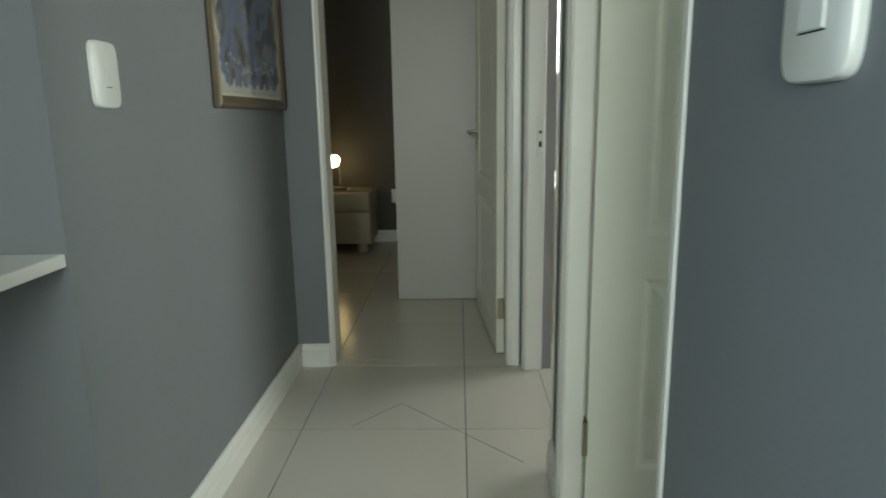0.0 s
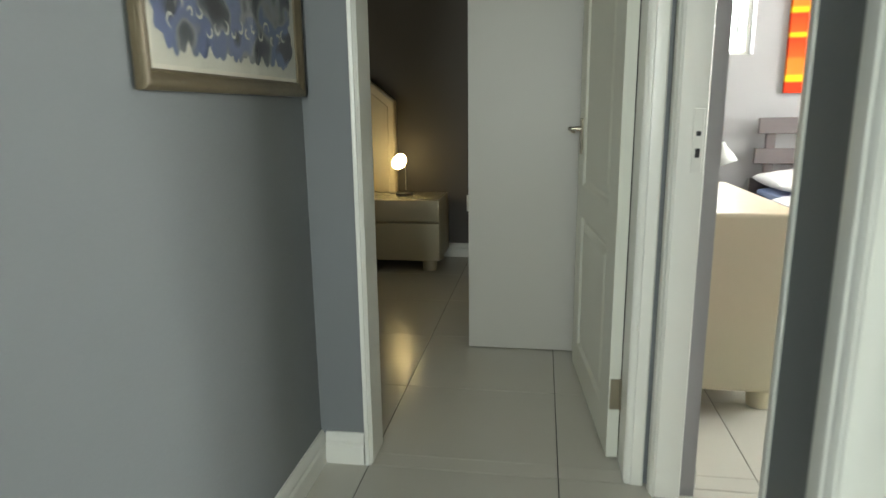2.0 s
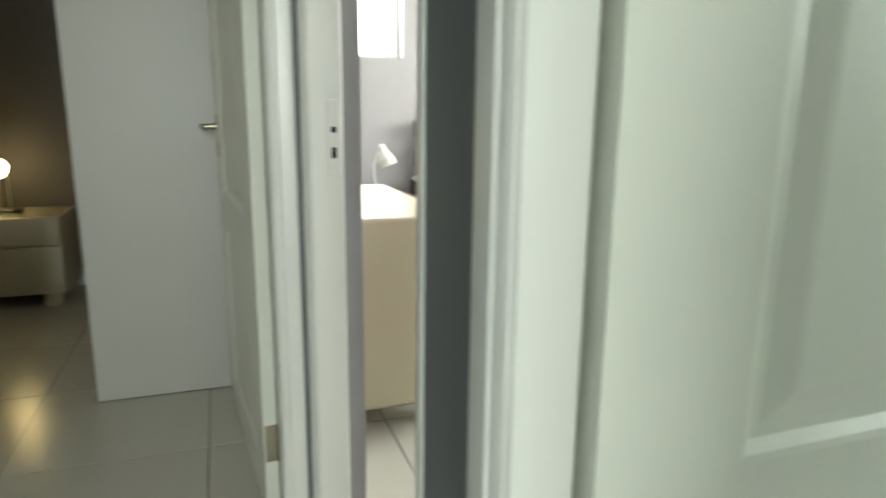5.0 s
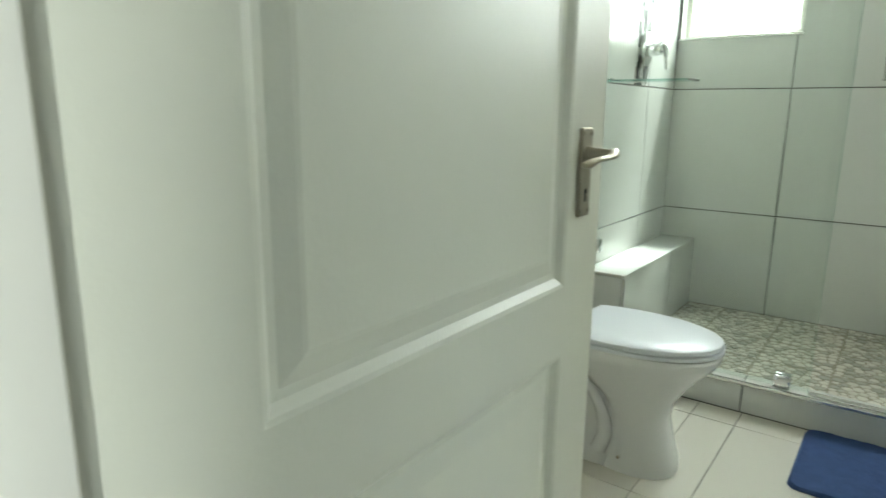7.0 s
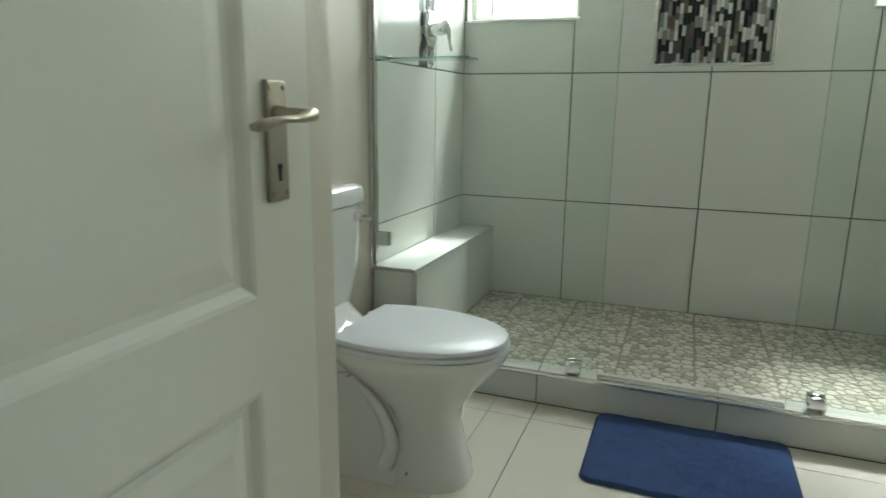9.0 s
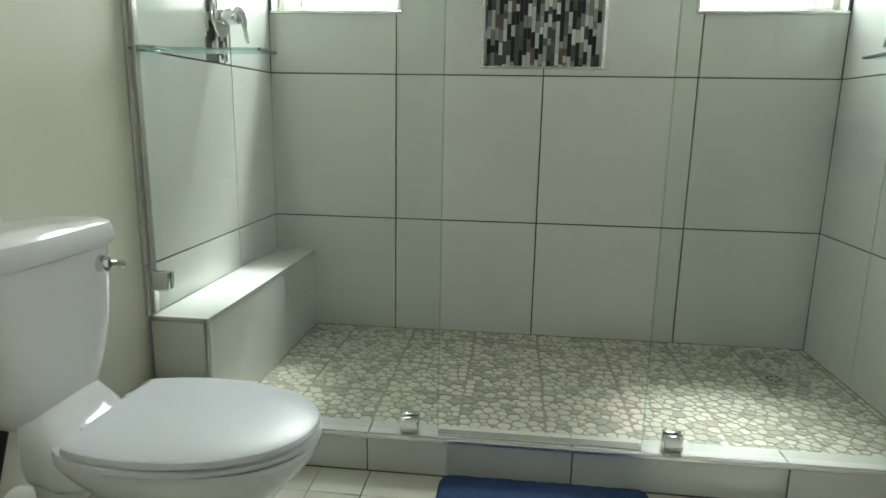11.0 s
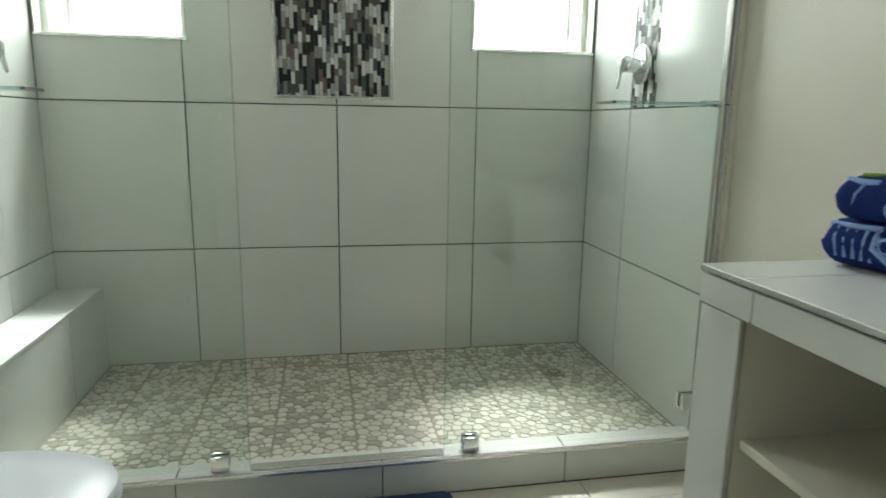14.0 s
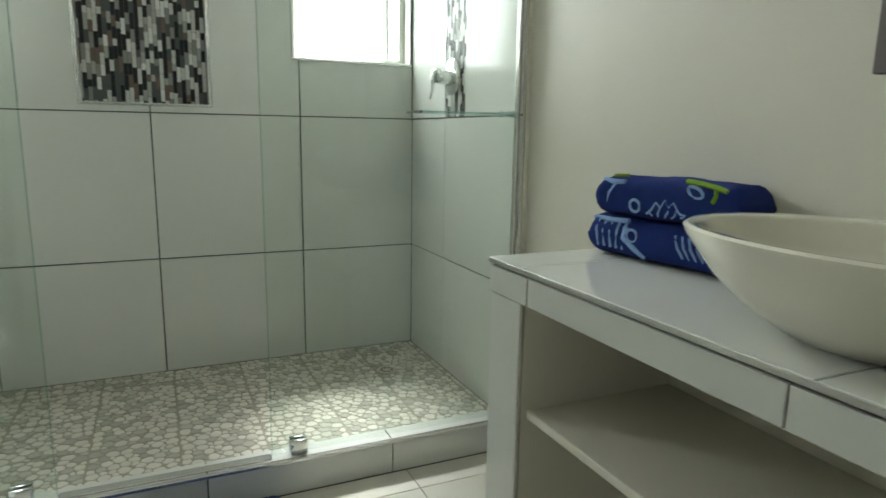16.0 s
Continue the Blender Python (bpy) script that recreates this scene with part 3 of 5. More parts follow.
def picture():
    p = thing("framed_picture", "mottled blue-grey print in a dull gilt wooden frame", "picture", (XL, 2.610, 1.133))
    w, h = 0.745, 0.98
    y0, y1 = -w / 2, w / 2
    bars = [((y0, 0), (y0, h), 1), ((y1, 0), (y1, h), 1), ((y0, 0), (y1, 0), 0), ((y0, h), (y1, h), 0)]
    prof = [(0.0, 0.004), (0.0, 0.016), (0.003, 0.020), (0.009, 0.023), (0.016, 0.022), (0.022, 0.017), (0.030, 0.014), (0.033, 0.016), (0.037, 0.013), (0.037, 0.004)]

    def side(corners):
        bm = bmesh.new()
        (ya, za, sy, sz), (yb, zb, ty, tz) = corners
        loft(bm, [[(x, ya + d * sy, za + d * sz) for d, x in prof], [(x, yb + d * ty, zb + d * tz) for d, x in prof]])
        return bm
    c = [(y0, 0, 1, 1), (y1, 0, -1, 1), (y1, h, -1, -1), (y0, h, 1, -1)]
    for k in range(4):
        part("frame_bar", side((c[k], c[(k + 1) % 4])), M_GILT, p, "dull gilt moulding", smooth=True)
    part("backing", boxes((0.001, 0.0035, y0 + 0.004, y1 - 0.004, 0.004, h - 0.004)), M_GILTDARK, p)
    part("mount", boxes((0.004, 0.008, y0 + 0.036, y1 - 0.036, 0.036, h - 0.036)), M_PAPER, p, "off-white paper")
    rnd = random.Random(4)
    pts = []
    n = 90
    for side_k in range(4):
        for k in range(n):
            f = k / n
            ya, za = ((-1 + 2 * f, -1), (1, -1 + 2 * f), (1 - 2 * f, 1), (-1, 1 - 2 * f))[side_k]
            a = f * 2 * math.pi
            lobe = abs(math.sin(a * 3.5 + side_k)) ** 0.6 * 0.022 + abs(math.sin(a * 9 + 1.3 * math.sin(a * 2))) * 0.012 + rnd.uniform(-0.003, 0.003)
            pts.append((0.0088, ya * 0.285 + (lobe * ya if side_k % 2 else 0), h / 2 + za * 0.392 + (0 if side_k % 2 else lobe * za)))
    bm = bmesh.new()
    vs = [bm.verts.new(q) for q in pts]
    cv = bm.verts.new((0.0088, 0, h / 2))
    for k in range(len(vs)):
        bm.faces.new((cv, vs[k], vs[(k + 1) % len(vs)]))
    part("print", bm, M_PRINT, p, "ragged-edged grey and blue print")
    # pale curls in the print's dark border
    for k in range(16):
        yy, zz, hand = -0.255 + 0.034 * k, h / 2 - 0.365 + rnd.uniform(-0.012, 0.035), rnd.choice((-1, 1))
        turn, size = rnd.uniform(0, 6.3), rnd.uniform(0.010, 0.019)
        bm = bmesh.new()
        lo, hi = [], []
        for q in range(13):
            a, r = turn + hand * q * 0.36, size * (1 - q * 0.045)
            w = 0.0034 * math.sin(math.pi * (q + 0.6) / 13.2)
            lo.append(bm.verts.new((0.0094, yy + (r - w) * math.cos(a), zz + (r - w) * math.sin(a))))
            hi.append(bm.verts.new((0.0094, yy + (r + w) * math.cos(a), zz + (r + w) * math.sin(a))))
        for q in range(12):
            bm.faces.new((lo[q], lo[q + 1], hi[q + 1], hi[q]))
        part("printed_curl", bm, M_PAPER, p)
    g = part("glazing", boxes((0.0105, 0.0118, y0 + 0.046, y1 - 0.046, 0.046, h - 0.046)), M_PANE, p)
    g.visible_shadow = False


picture()
desk = thing("built_in_desk", "white built-in desk top in the grey niche", "desk")
# top runs on unseen to the south end to keep light from underneath
part("top", boxes((-0.849, -0.072, -2.195, 1.4485, 0.832, 0.858), bevel=0.004, seg=2), M_WHITE, desk)
part("support", boxes((-0.849, -0.12, -0.60, -0.56, 0.0, 0.832)), M_WHITE, desk)

# ---- dark bedroom ----


def wardrobe():
    w = thing("wardrobe", "tall pale laminate wardrobe with plain sides", "wardrobe", (0.285, 4.035, 0))
    part("side_panel", boxes((0, 0.655, 0, 0.018, 0.004, 2.3), bevel=0.0015), M_LAMINATE, w)
    part("side_panel", boxes((0, 0.655, 1.182, 1.2, 0.004, 2.3), bevel=0.0015), M_LAMINATE, w)
    part("body", boxes((0.02, 0.655, 0.018, 1.182, 0.06, 2.3)), M_LAMINATE, w)
    for k in range(2):
        d = part("wardrobe_door", boxes((0.0, 0.018, 0.021 + k * 0.58, 0.598 + k * 0.58, 0.064, 2.296), bevel=0.0015), M_LAMINATE, w)
        part("handle", tube(bmesh.new(), [(-0.02, 0.56 + k * 0.08, 1.0), (-0.02, 0.56 + k * 0.08, 1.16)], 0.005), M_NICKEL, d)


wardrobe()


def rounded_block(x0, x1, y0, y1, z0, z1, r, seg=3):
    return boxes((x0, x1, y0, y1, z0, z1), bevel=r, seg=seg)


def foot(parent, x, y, h, r):
    part("foot", loft(bmesh.new(), [oval(x, y, z, q, q, 20) for z, q in ((0.0, r * 0.86), (0.006, r * 0.95), (h * 0.55, r), (h, r * 0.97))]), M_LEATHER, parent, "round wooden foot", smooth=True)


ns = thing("bedside_cabinet", "cream upholstered two-drawer bedside cabinet on round feet", "cabinet", (-0.745, 5.40, 0))
part("body", rounded_block(0.0, 0.675, 0.030, 0.45, 0.075, 0.50, 0.012), M_LEATHER, ns, smooth=True)
part("glass_top", boxes((0.004, 0.671, 0.004, 0.446, 0.5005, 0.507), bevel=0.0015), M_PANE, ns, "clear glass top")
part("drawer_front", rounded_block(0.002, 0.673, 0.0, 0.032, 0.078, 0.338, 0.006), M_LEATHER, ns, smooth=True)
part("drawer_front", rounded_block(0.002, 0.673, 0.0, 0.032, 0.350, 0.498, 0.006), M_LEATHER, ns, smooth=True)
for x in (0.08, 0.595):
    for y in (0.07, 0.40):
        foot(ns, x, y, 0.076, 0.050)

lamp = thing("bedside_lamp", "lit bedside lamp with a glowing round globe", "lamp", (-0.355, 5.64, 0.508))
part("base", loft(bmesh.new(), [oval(0, 0, z, r, r, 28) for z, r in ((0, 0.062), (0.010, 0.062), (0.016, 0.055), (0.018, 0.01))]), M_BLACK, lamp, smooth=True)
part("stem", tube(bmesh.new(), [(0.012, 0, 0.016), (0.012, 0, 0.17), (0.0, 0, 0.215), (-0.012, 0, 0.22)], 0.0045), M_CHROME, lamp, smooth=True)
rings = []
for k in range(1, 14):
    a = math.pi * k / 14
    rings.append(oval(-0.035 - 0.012 * math.cos(a), 0, 0.232 - 0.056 * math.cos(a), 0.051 * math.sin(a) * (1 + 0.10 * math.cos(a)), 0.051 * math.sin(a), 24))
part("globe", loft(bmesh.new(), rings), M_BULB, lamp, "glowing warm globe", smooth=True)
bulb = new("lamp_light", bpy.data.lights.new("lamp_light", "POINT"))
bulb.data.energy, bulb.data.color, bulb.data.shadow_soft_size = 0.24, (1.0, 0.68, 0.24), 0.06
bulb.location = (-0.39, 5.56, 0.74)
cable = tagged(new("lamp_cable", finish("lamp_cable", tube(bmesh.new(), [(-0.37 - 0.03 * k, 5.66 + 0.02 * math.sin(k * 1.3), 0.5115 + 0.012 * (k % 3 == 1)) for k in range(11)], 0.0032, 8), M_BLACK, True)), "thin black lamp cable lying on the bedside cabinet", "cable")

hb = thing("arched_headboard", "cream upholstered headboard with an arched top", "headboard", (0, 5.82, 0))


def arch_outline(inset):
    pts = [(-2.65 + inset, 0.02), (-2.65 + inset, 1.16 - inset * 0.6)]
    for k in range(21):
        a = math.pi * k / 20
        x = -1.555 - math.cos(a) * (1.095 - inset)
        z = 1.16 + 0.47 * (1 - math.cos(a) ** 2) - inset * 0.9
        pts.append((x, z))
    pts += [(-0.46 - inset, 0.02)]
    return pts


bm = bmesh.new()
loft(bm, [[(x, y, z) for x, z in arch_outline(i)] for y, i in ((0.078, 0.0), (0.012, 0.0), (0.0, 0.012))])
part("board", bm, M_LEATHER1, hb)
bm = bmesh.new()
loft(bm, [[(x, y, z) for x, z in arch_outline(i)] for y, i in ((0.0, 0.045), (-0.005, 0.050), (-0.006, 0.07))])
part("padded_field", bm, M_LEATHER1, hb)


def soft_block(x0, x1, y0, y1, z0, z1, r, amp, seed, cuts=22):
    """A rounded cushion-like block with wrinkles."""
    bm = bmesh.new()
    nx = ny = cuts
    cx, cy, cz = (x0 + x1) / 2, (y0 + y1) / 2, (z0 + z1) / 2
    sx, sy, sz = (x1 - x0) / 2, (y1 - y0) / 2, (z1 - z0) / 2
    top, bot = [], []
    for i in range(nx + 1):
        ra, rb = [], []
        for j in range(ny + 1):
            u, v = -1 + 2 * i / nx, -1 + 2 * j / ny
            u, v = math.sin(u * math.pi / 2), math.sin(v * math.pi / 2)
            e = (1 - abs(u) ** r) ** (1 / r) * (1 - abs(v) ** r) ** (1 / r)
            n = noise.noise(Vector((u * 3 * sx / max(sy, 0.01) + seed, v * 3, seed * 1.7))) * amp
            n += noise.noise(Vector((u * 9 + seed, v * 9, seed))) * amp * 0.35
            p = (cx + u * sx, cy + v * sy)
            ra.append(bm.verts.new((*p, cz + sz * e + n * e)))
            rb.append(ra[-1] if i in (0, nx) or j in (0, ny) else bm.verts.new((*p, cz - sz * e)))
        top.append(ra)
        bot.append(rb)
    for g in (top, bot):
        for i in range(nx):
            for j in range(ny):
                q = [g[i][j], g[i + 1][j], g[i + 1][j + 1], g[i][j + 1]]
                if g is bot:
                    q.reverse()
                try:
                    bm.faces.new(q)
                except ValueError:
                    pass
    return bm


bed = thing("double_bed", "made double bed with white linen on a dark base", "bed", (-2.45, 3.8, 0))
part("base", boxes((0.03, 1.60, 0.03, 2.0, 0.03, 0.34), bevel=0.01), M_BLACK, bed)
part("mattress", rounded_block(0.0, 1.62, 0.0, 2.0, 0.342, 0.56, 0.03), M_LINEN, bed, smooth=True)
for x in (0.1, 0.86):
    tagged(new("pillow", finish("pillow", soft_block(-2.45 + x, -2.45 + x + 0.70, 5.28, 5.78, 0.57, 0.72, 3.0, 0.01, x), M_LINEN, True)), "plump white pillow on the bed", "pillow", "pillows on the double bed")
tagged(new("duvet", finish("duvet", soft_block(-2.5, -0.80, 3.75, 5.26, 0.50, 0.66, 8.0, 0.012, 3), M_LINEN, True)), "white duvet spread over the double bed", "duvet")
sock = thing("wall_socket", "white plastic wall socket on the charcoal wall", "socket", (0.12, 5.9, 0.41))
part("plate", boxes((-0.06, 0.06, -0.011, 0.0, -0.06, 0.06), bevel=0.004, seg=2), M_SWITCH, sock)
part("plug", boxes((-0.02, 0.03, -0.05, -0.011, -0.03, 0.03), bevel=0.006, seg=2), M_SWITCH, sock)

# ---- second bedroom ----
chest = thing("upholstered_chest", "long cream leatherette chest on round feet", "chest", (1.075, 3.49, 0))
part("body", rounded_block(0.0, 0.42, 0.0, 0.98, 0.085, 0.738, 0.018), M_LEATHER, chest, smooth=True)
for x in (0.06, 0.35):
    for y in (0.09, 0.90):
        foot(chest, x, y, 0.086, 0.045)

BX, BY = 2.03, 5.84
bed2 = thing("slatted_bed", "bed with a grey-brown slatted wooden headboard and blue valance", "bed", (BX, 3.95, 0))
part("base", boxes((0.03, 1.50, 0.02, 1.84, 0.03, 0.30), bevel=0.01), M_BLUELINEN, bed2)
part("mattress", rounded_block(0.01, 1.52, 0.0, 1.84, 0.302, 0.49, 0.04), M_BLUELINEN, bed2, "mattress in a pale blue sheet", smooth=True)
bm = bmesh.new()
rows = []
for z, o in ((0.03, 0.03), (0.16, 0.022), (0.30, 0.012)):
    ring = []
    for k in range(160):
        f = k / 160
        x, y = ((0 + f * 4 * 1.53, 0) if f < 0.25 else (1.53, (f - 0.25) * 4 * 1.84) if f < 0.5 else (1.53 * (1 - (f - 0.5) * 4), 1.84) if f < 0.75 else (0, 1.84 * (1 - (f - 0.75) * 4)))
        w = o * math.sin(k * 1.15) * 0.5 + o * 0.5
        ring.append((x + (-w if x < 0.7 else w), min(1.84, y - w), z))
    rows.append(ring)
loft(bm, rows, False, False)
part("valance", bm, M_BLUELINEN, bed2, "pale blue gathered valance")
for x in (0.06, 0.70, 1.40):
    part("headboard_post", boxes((x, x + 0.06, 1.86, 1.895, 0.03, 1.0), bevel=0.003), M_DARKWOOD, bed2)
for z, dx in ((0.965, 0.0), (0.765, -0.012), (0.565, -0.03), (0.40, -0.02)):
    part("slat", boxes((dx, 1.54 + dx, 1.832, 1.86, z - 0.052, z + 0.052), bevel=0.003), M_DARKWOOD, bed2)
tagged(new("pillow", finish("pillow", soft_block(BX + 0.02, BX + 0.74, 5.32, 5.80, 0.48, 0.575, 3.2, 0.012, 5), M_BLUELINEN, True)), "flat pale blue pillow under a white one", "pillow", "pillows on the slatted bed")
tagged(new("pillow", finish("pillow", soft_block(BX - 0.01, BX + 0.72, 5.29, 5.80, 0.555, 0.69, 2.6, 0.016, 7), M_LINEN, True)), "plump white pillow on a blue one", "pillow", "pillows on the slatted bed")
tagged(new("pillow", finish("pillow", soft_block(BX + 0.78, BX + 1.50, 5.32, 5.80, 0.49, 0.64, 2.8, 0.016, 9), M_LINEN, True)), "plump white pillow at the bed's far side", "pillow", "pillows on the slatted bed")


def duvet():
    """Draped cover, with folds where it hangs over the edges."""
    bm = bmesh.new()
    nx, ny = 60, 48
    grid = []
    for i in range(nx + 1):
        row = []
        for j in range(ny + 1):
            s = -0.40 + 2.33 * i / nx
            y = 3.80 + (5.30 - 3.80) * j / ny
            if s < 0:
                x, z = BX - 0.025 - 0.02 * math.sin(y * 17 + 2 * math.sin(y * 5)) * min(1, -s * 4), 0.53 + max(s, -0.34 - 0.05 * math.sin(y * 3))
            elif s > 1.53:
                x, z = BX + 1.555, 0.53 - (s - 1.53)
            else:
                x, z = BX + s, 0.535 + 0.02 * math.sin(s * math.pi / 1.53)
            n = noise.noise(Vector((s * 4, y * 4, 2))) * 0.022 + noise.noise(Vector((s * 11, y * 9, 5))) * 0.008
            if y < 3.93:
                z = min(z, 0.535 - (3.93 - y) * 2.6)
                y = 3.93 - (3.93 - y) * 0.25
            row.append(bm.verts.new((x + (n if s < 0 else 0), y, z + (n if s >= 0 else 0) + 0.01)))
        grid.append(row)
    for i in range(nx):
        for j in range(ny):
            bm.faces.new((grid[i][j], grid[i + 1][j], grid[i + 1][j + 1], grid[i][j + 1]))
    ob = tagged(new("duvet", finish("duvet", bm, M_LINEN, True)), "rumpled white duvet hanging over the bed's side", "duvet")
    sol = ob.modifiers.new("thick", "SOLIDIFY")
    sol.thickness, sol.offset = 0.018, 1


duvet()
tagged(new("cushion", finish("cushion", soft_block(2.34, 2.74, 4.50, 4.86, 0.565, 0.68, 2.4, 0.008, 11), M_GREEN, True)), "small lime green cushion on the white duvet", "cushion")

bt = thing("bedside_table", "low dark bedside table beside the slatted bed", "table", (1.56, 5.46, 0))
part("tabletop", boxes((0, 0.42, 0, 0.40, 0.50, 0.53), bevel=0.003), M_DARKWOOD, bt)
for x in (0.02, 0.36):
    for y in (0.02, 0.34):
        part("leg", boxes((x, x + 0.04, y, y + 0.04, 0, 0.50), bevel=0.002), M_DARKWOOD, bt)
rl = thing("reading_lamp", "small white metal reading lamp with a cone shade", "lamp", (1.74, 5.62, 0.53))
part("base", loft(bmesh.new(), [oval(0, 0, z, r, r, 28) for z, r in ((0, 0.07), (0.012, 0.07), (0.02, 0.06), (0.022, 0.01))]), M_SWITCH, rl, smooth=True)
part("stem", tube(bmesh.new(), [(0, 0, 0.02), (-0.03, 0, 0.12), (-0.035, 0, 0.20), (0.0, 0, 0.285), (0.028, 0, 0.30)], 0.006), M_SWITCH, rl, smooth=True)
bm = bmesh.new()
tube(bm, [(0.020, 0, 0.335), (0.024, 0, 0.318), (0.028, 0, 0.30), (0.045, -0.01, 0.25), (0.062, -0.02, 0.20)], [0.016, 0.022, 0.026, 0.050, 0.062], 28, caps=False)
sh = part("shade", bm, M_SWITCH, rl, smooth=True)
sh.modifiers.new("thick", "SOLIDIFY").thickness = 0.002
cv = thing("striped_canvas", "large canvas painted in red, orange and yellow stripes", "painting", (2.19, 5.9, 1.175))
part("stretcher", boxes((0.01, 1.14, -0.030, -0.002, 0.01, 0.84)), M_PAPER, cv)
part("canvas", boxes((0, 1.15, -0.036, -0.0305, 0, 0.85), bevel=0.002), M_STRIPES, cv)
for z in (0.0, 0.8445):
    part("folded_edge", boxes((0, 1.15, -0.0303, -0.002, z, z + 0.0055)), M_STRIPES, cv)
for x in (0.0, 1.1445):
    part("folded_edge", boxes((x, x + 0.0055, -0.0303, -0.002, 0.006, 0.844)), M_STRIPES, cv)

# ---- bathroom: toilet ----


def toilet():
    t = thing("toilet", "white ceramic toilet with a closed plastic lid", "toilet", (2.645, 0, 0))
    rows = []
    # height, front y, back y, half width
    for z, yf, yb, w in ((0.0, 1.952, 2.22, 0.112), (0.03, 1.955, 2.20, 0.106), (0.09, 1.975, 2.17, 0.096), (0.16, 1.990, 2.16, 0.092), (0.22, 1.978, 2.19, 0.104), (0.28, 1.938, 2.27, 0.130), (0.325, 1.898, 2.34, 0.154), (0.355, 1.872, 2.37, 0.170), (0.372, 1.862, 2.38, 0.176), (0.387, 1.860, 2.38, 0.176), (0.394, 1.864, 2.38, 0.172)):
        rows.append(oval(0, (yf + yb) / 2, z, w, (yb - yf) / 2, 48, 2.35))
    part("bowl", loft(bmesh.new(), rows), M_CERAMIC, t, "glossy white bowl and foot", smooth=True)
    # the trap behind the bowl, set back between two cheeks
    rows = [oval(0, (yf + 2.44) / 2, z, w, (2.44 - yf) / 2, 40, 4.0) for z, yf, w in ((0.0, 2.06, 0.108), (0.03, 2.06, 0.102), (0.06, 2.07, 0.084), (0.16, 2.10, 0.074), (0.27, 2.16, 0.080), (0.345, 2.22, 0.110))]
    part("trapway", loft(bmesh.new(), rows), M_CERAMIC, t, smooth=True)
    for s in (-1, 1):
        part("trap_rib", smooth_bar(bmesh.new(), [(s * 0.094, 2.17, 0.045), (s * 0.082, 2.155, 0.10), (s * 0.084, 2.17, 0.17), (s * 0.098, 2.205, 0.24), (s * 0.124, 2.26, 0.31)], [0.024, 0.023, 0.018, 0.014, 0.009], 14), M_CERAMIC, t, smooth=True)
    seat = []
    for z, k in ((0.395, 0.97), (0.398, 1.0), (0.406, 1.0), (0.408, 0.985)):
        seat.append([(x, min(y, 2.285), zz) for x, y, zz in oval(0, 2.140, z, 0.183 * k, 0.283 * k, 56, 2.1)])
    part("seat", loft(bmesh.new(), seat), M_SEAT, t, smooth=True)
    lid = []
    for z, k in ((0.4095, 0.965), (0.412, 0.995), (0.417, 1.0), (0.424, 0.985), (0.428, 0.94), (0.431, 0.70), (0.432, 0.3)):
        lid.append([(x, min(y, 2.285), zz) for x, y, zz in oval(0, 2.140, z, 0.181 * k, 0.281 * k, 56, 2.1)])
    part("lid", loft(bmesh.new(), lid), M_SEAT, t, "closed white plastic lid", smooth=True)
    neck = []
    for y, w, z0, z1 in ((2.25, 0.120, 0.30, 0.392), (2.30, 0.128, 0.29, 0.396), (2.335, 0.126, 0.28, 0.410), (2.365, 0.120, 0.28, 0.445), (2.40, 0.116, 0.28, 0.48)):
        neck.append([(x, y, z) for x, z, _ in oval(0, (z0 + z1) / 2, 0, w, (z1 - z0) / 2, 32, 3.0)])
    part("neck", loft(bmesh.new(), neck), M_CERAMIC, t, smooth=True)
    tank = []
    for z, w, d in ((0.42, 0.105, 0.062), (0.445, 0.128, 0.072), (0.50, 0.152, 0.080), (0.57, 0.170, 0.086), (0.65, 0.179, 0.089), (0.735, 0.184, 0.090)):
        tank.append(oval(0, 2.443, z, w, d, 48, 3.6))
    part("cistern", loft(bmesh.new(), tank), M_CERAMIC, t, smooth=True)
    top = []
    for z, k in ((0.737, 1.0), (0.742, 1.02), (0.768, 1.02), (0.782, 0.98), (0.790, 0.86)):
        top.append(oval(0, 2.443, z, 0.188 * k, 0.094 * k, 48, 4.5))
    part("cistern_lid", loft(bmesh.new(), top), M_CERAMIC, t, smooth=True)
    bm = bmesh.new()
    tube(bm, [(0.105, 2.356, 0.70), (0.105, 2.340, 0.70)], [0.019, 0.016], 18)
    tube(bm, [(0.107, 2.337, 0.70), (0.128, 2.333, 0.697), (0.148, 2.336, 0.690)], [0.008, 0.007, 0.009], 12)
    part("flush_lever", bm, M_CHROME, t, "chrome flush lever", smooth=True)
    for s in (-1, 1):
        part("bolt_cap", tube(bmesh.new(), [(s * 0.098, 2.10, 0.045), (s * 0.1095, 2.10, 0.045)], 0.0045, 12), M_NICKEL, t)
    part("waste_pipe", tube(bmesh.new(), [(0, 2.43, 0.17), (0, 2.535, 0.17)], 0.052, 24), M_SWITCH, t, smooth=True)
    part("inlet_hose", smooth_bar(bmesh.new(), [(-0.17, 2.54, 0.16), (-0.17, 2.48, 0.155), (-0.175, 2.44, 0.19), (-0.165, 2.43, 0.28), (-0.10, 2.44, 0.42)], [0.012, 0.010, 0.008, 0.008, 0.010], 10), M_BLACK, t, "black inlet hose", smooth=True)
    for s in (-1, 1):
        part("seat_hinge", tube(bmesh.new(), [(s * 0.07, 2.292, 0.402), (s * 0.07, 2.292, 0.424)], 0.011, 14), M_SEAT, t)


toilet()
bmat = thing("bath_mat", "dark blue pile bath mat on the white tiles", "mat", (2.965, 1.385, 0))
bm = bmesh.new()
nx, ny = 56, 72
W, D, R = 0.43, 0.58, 0.035


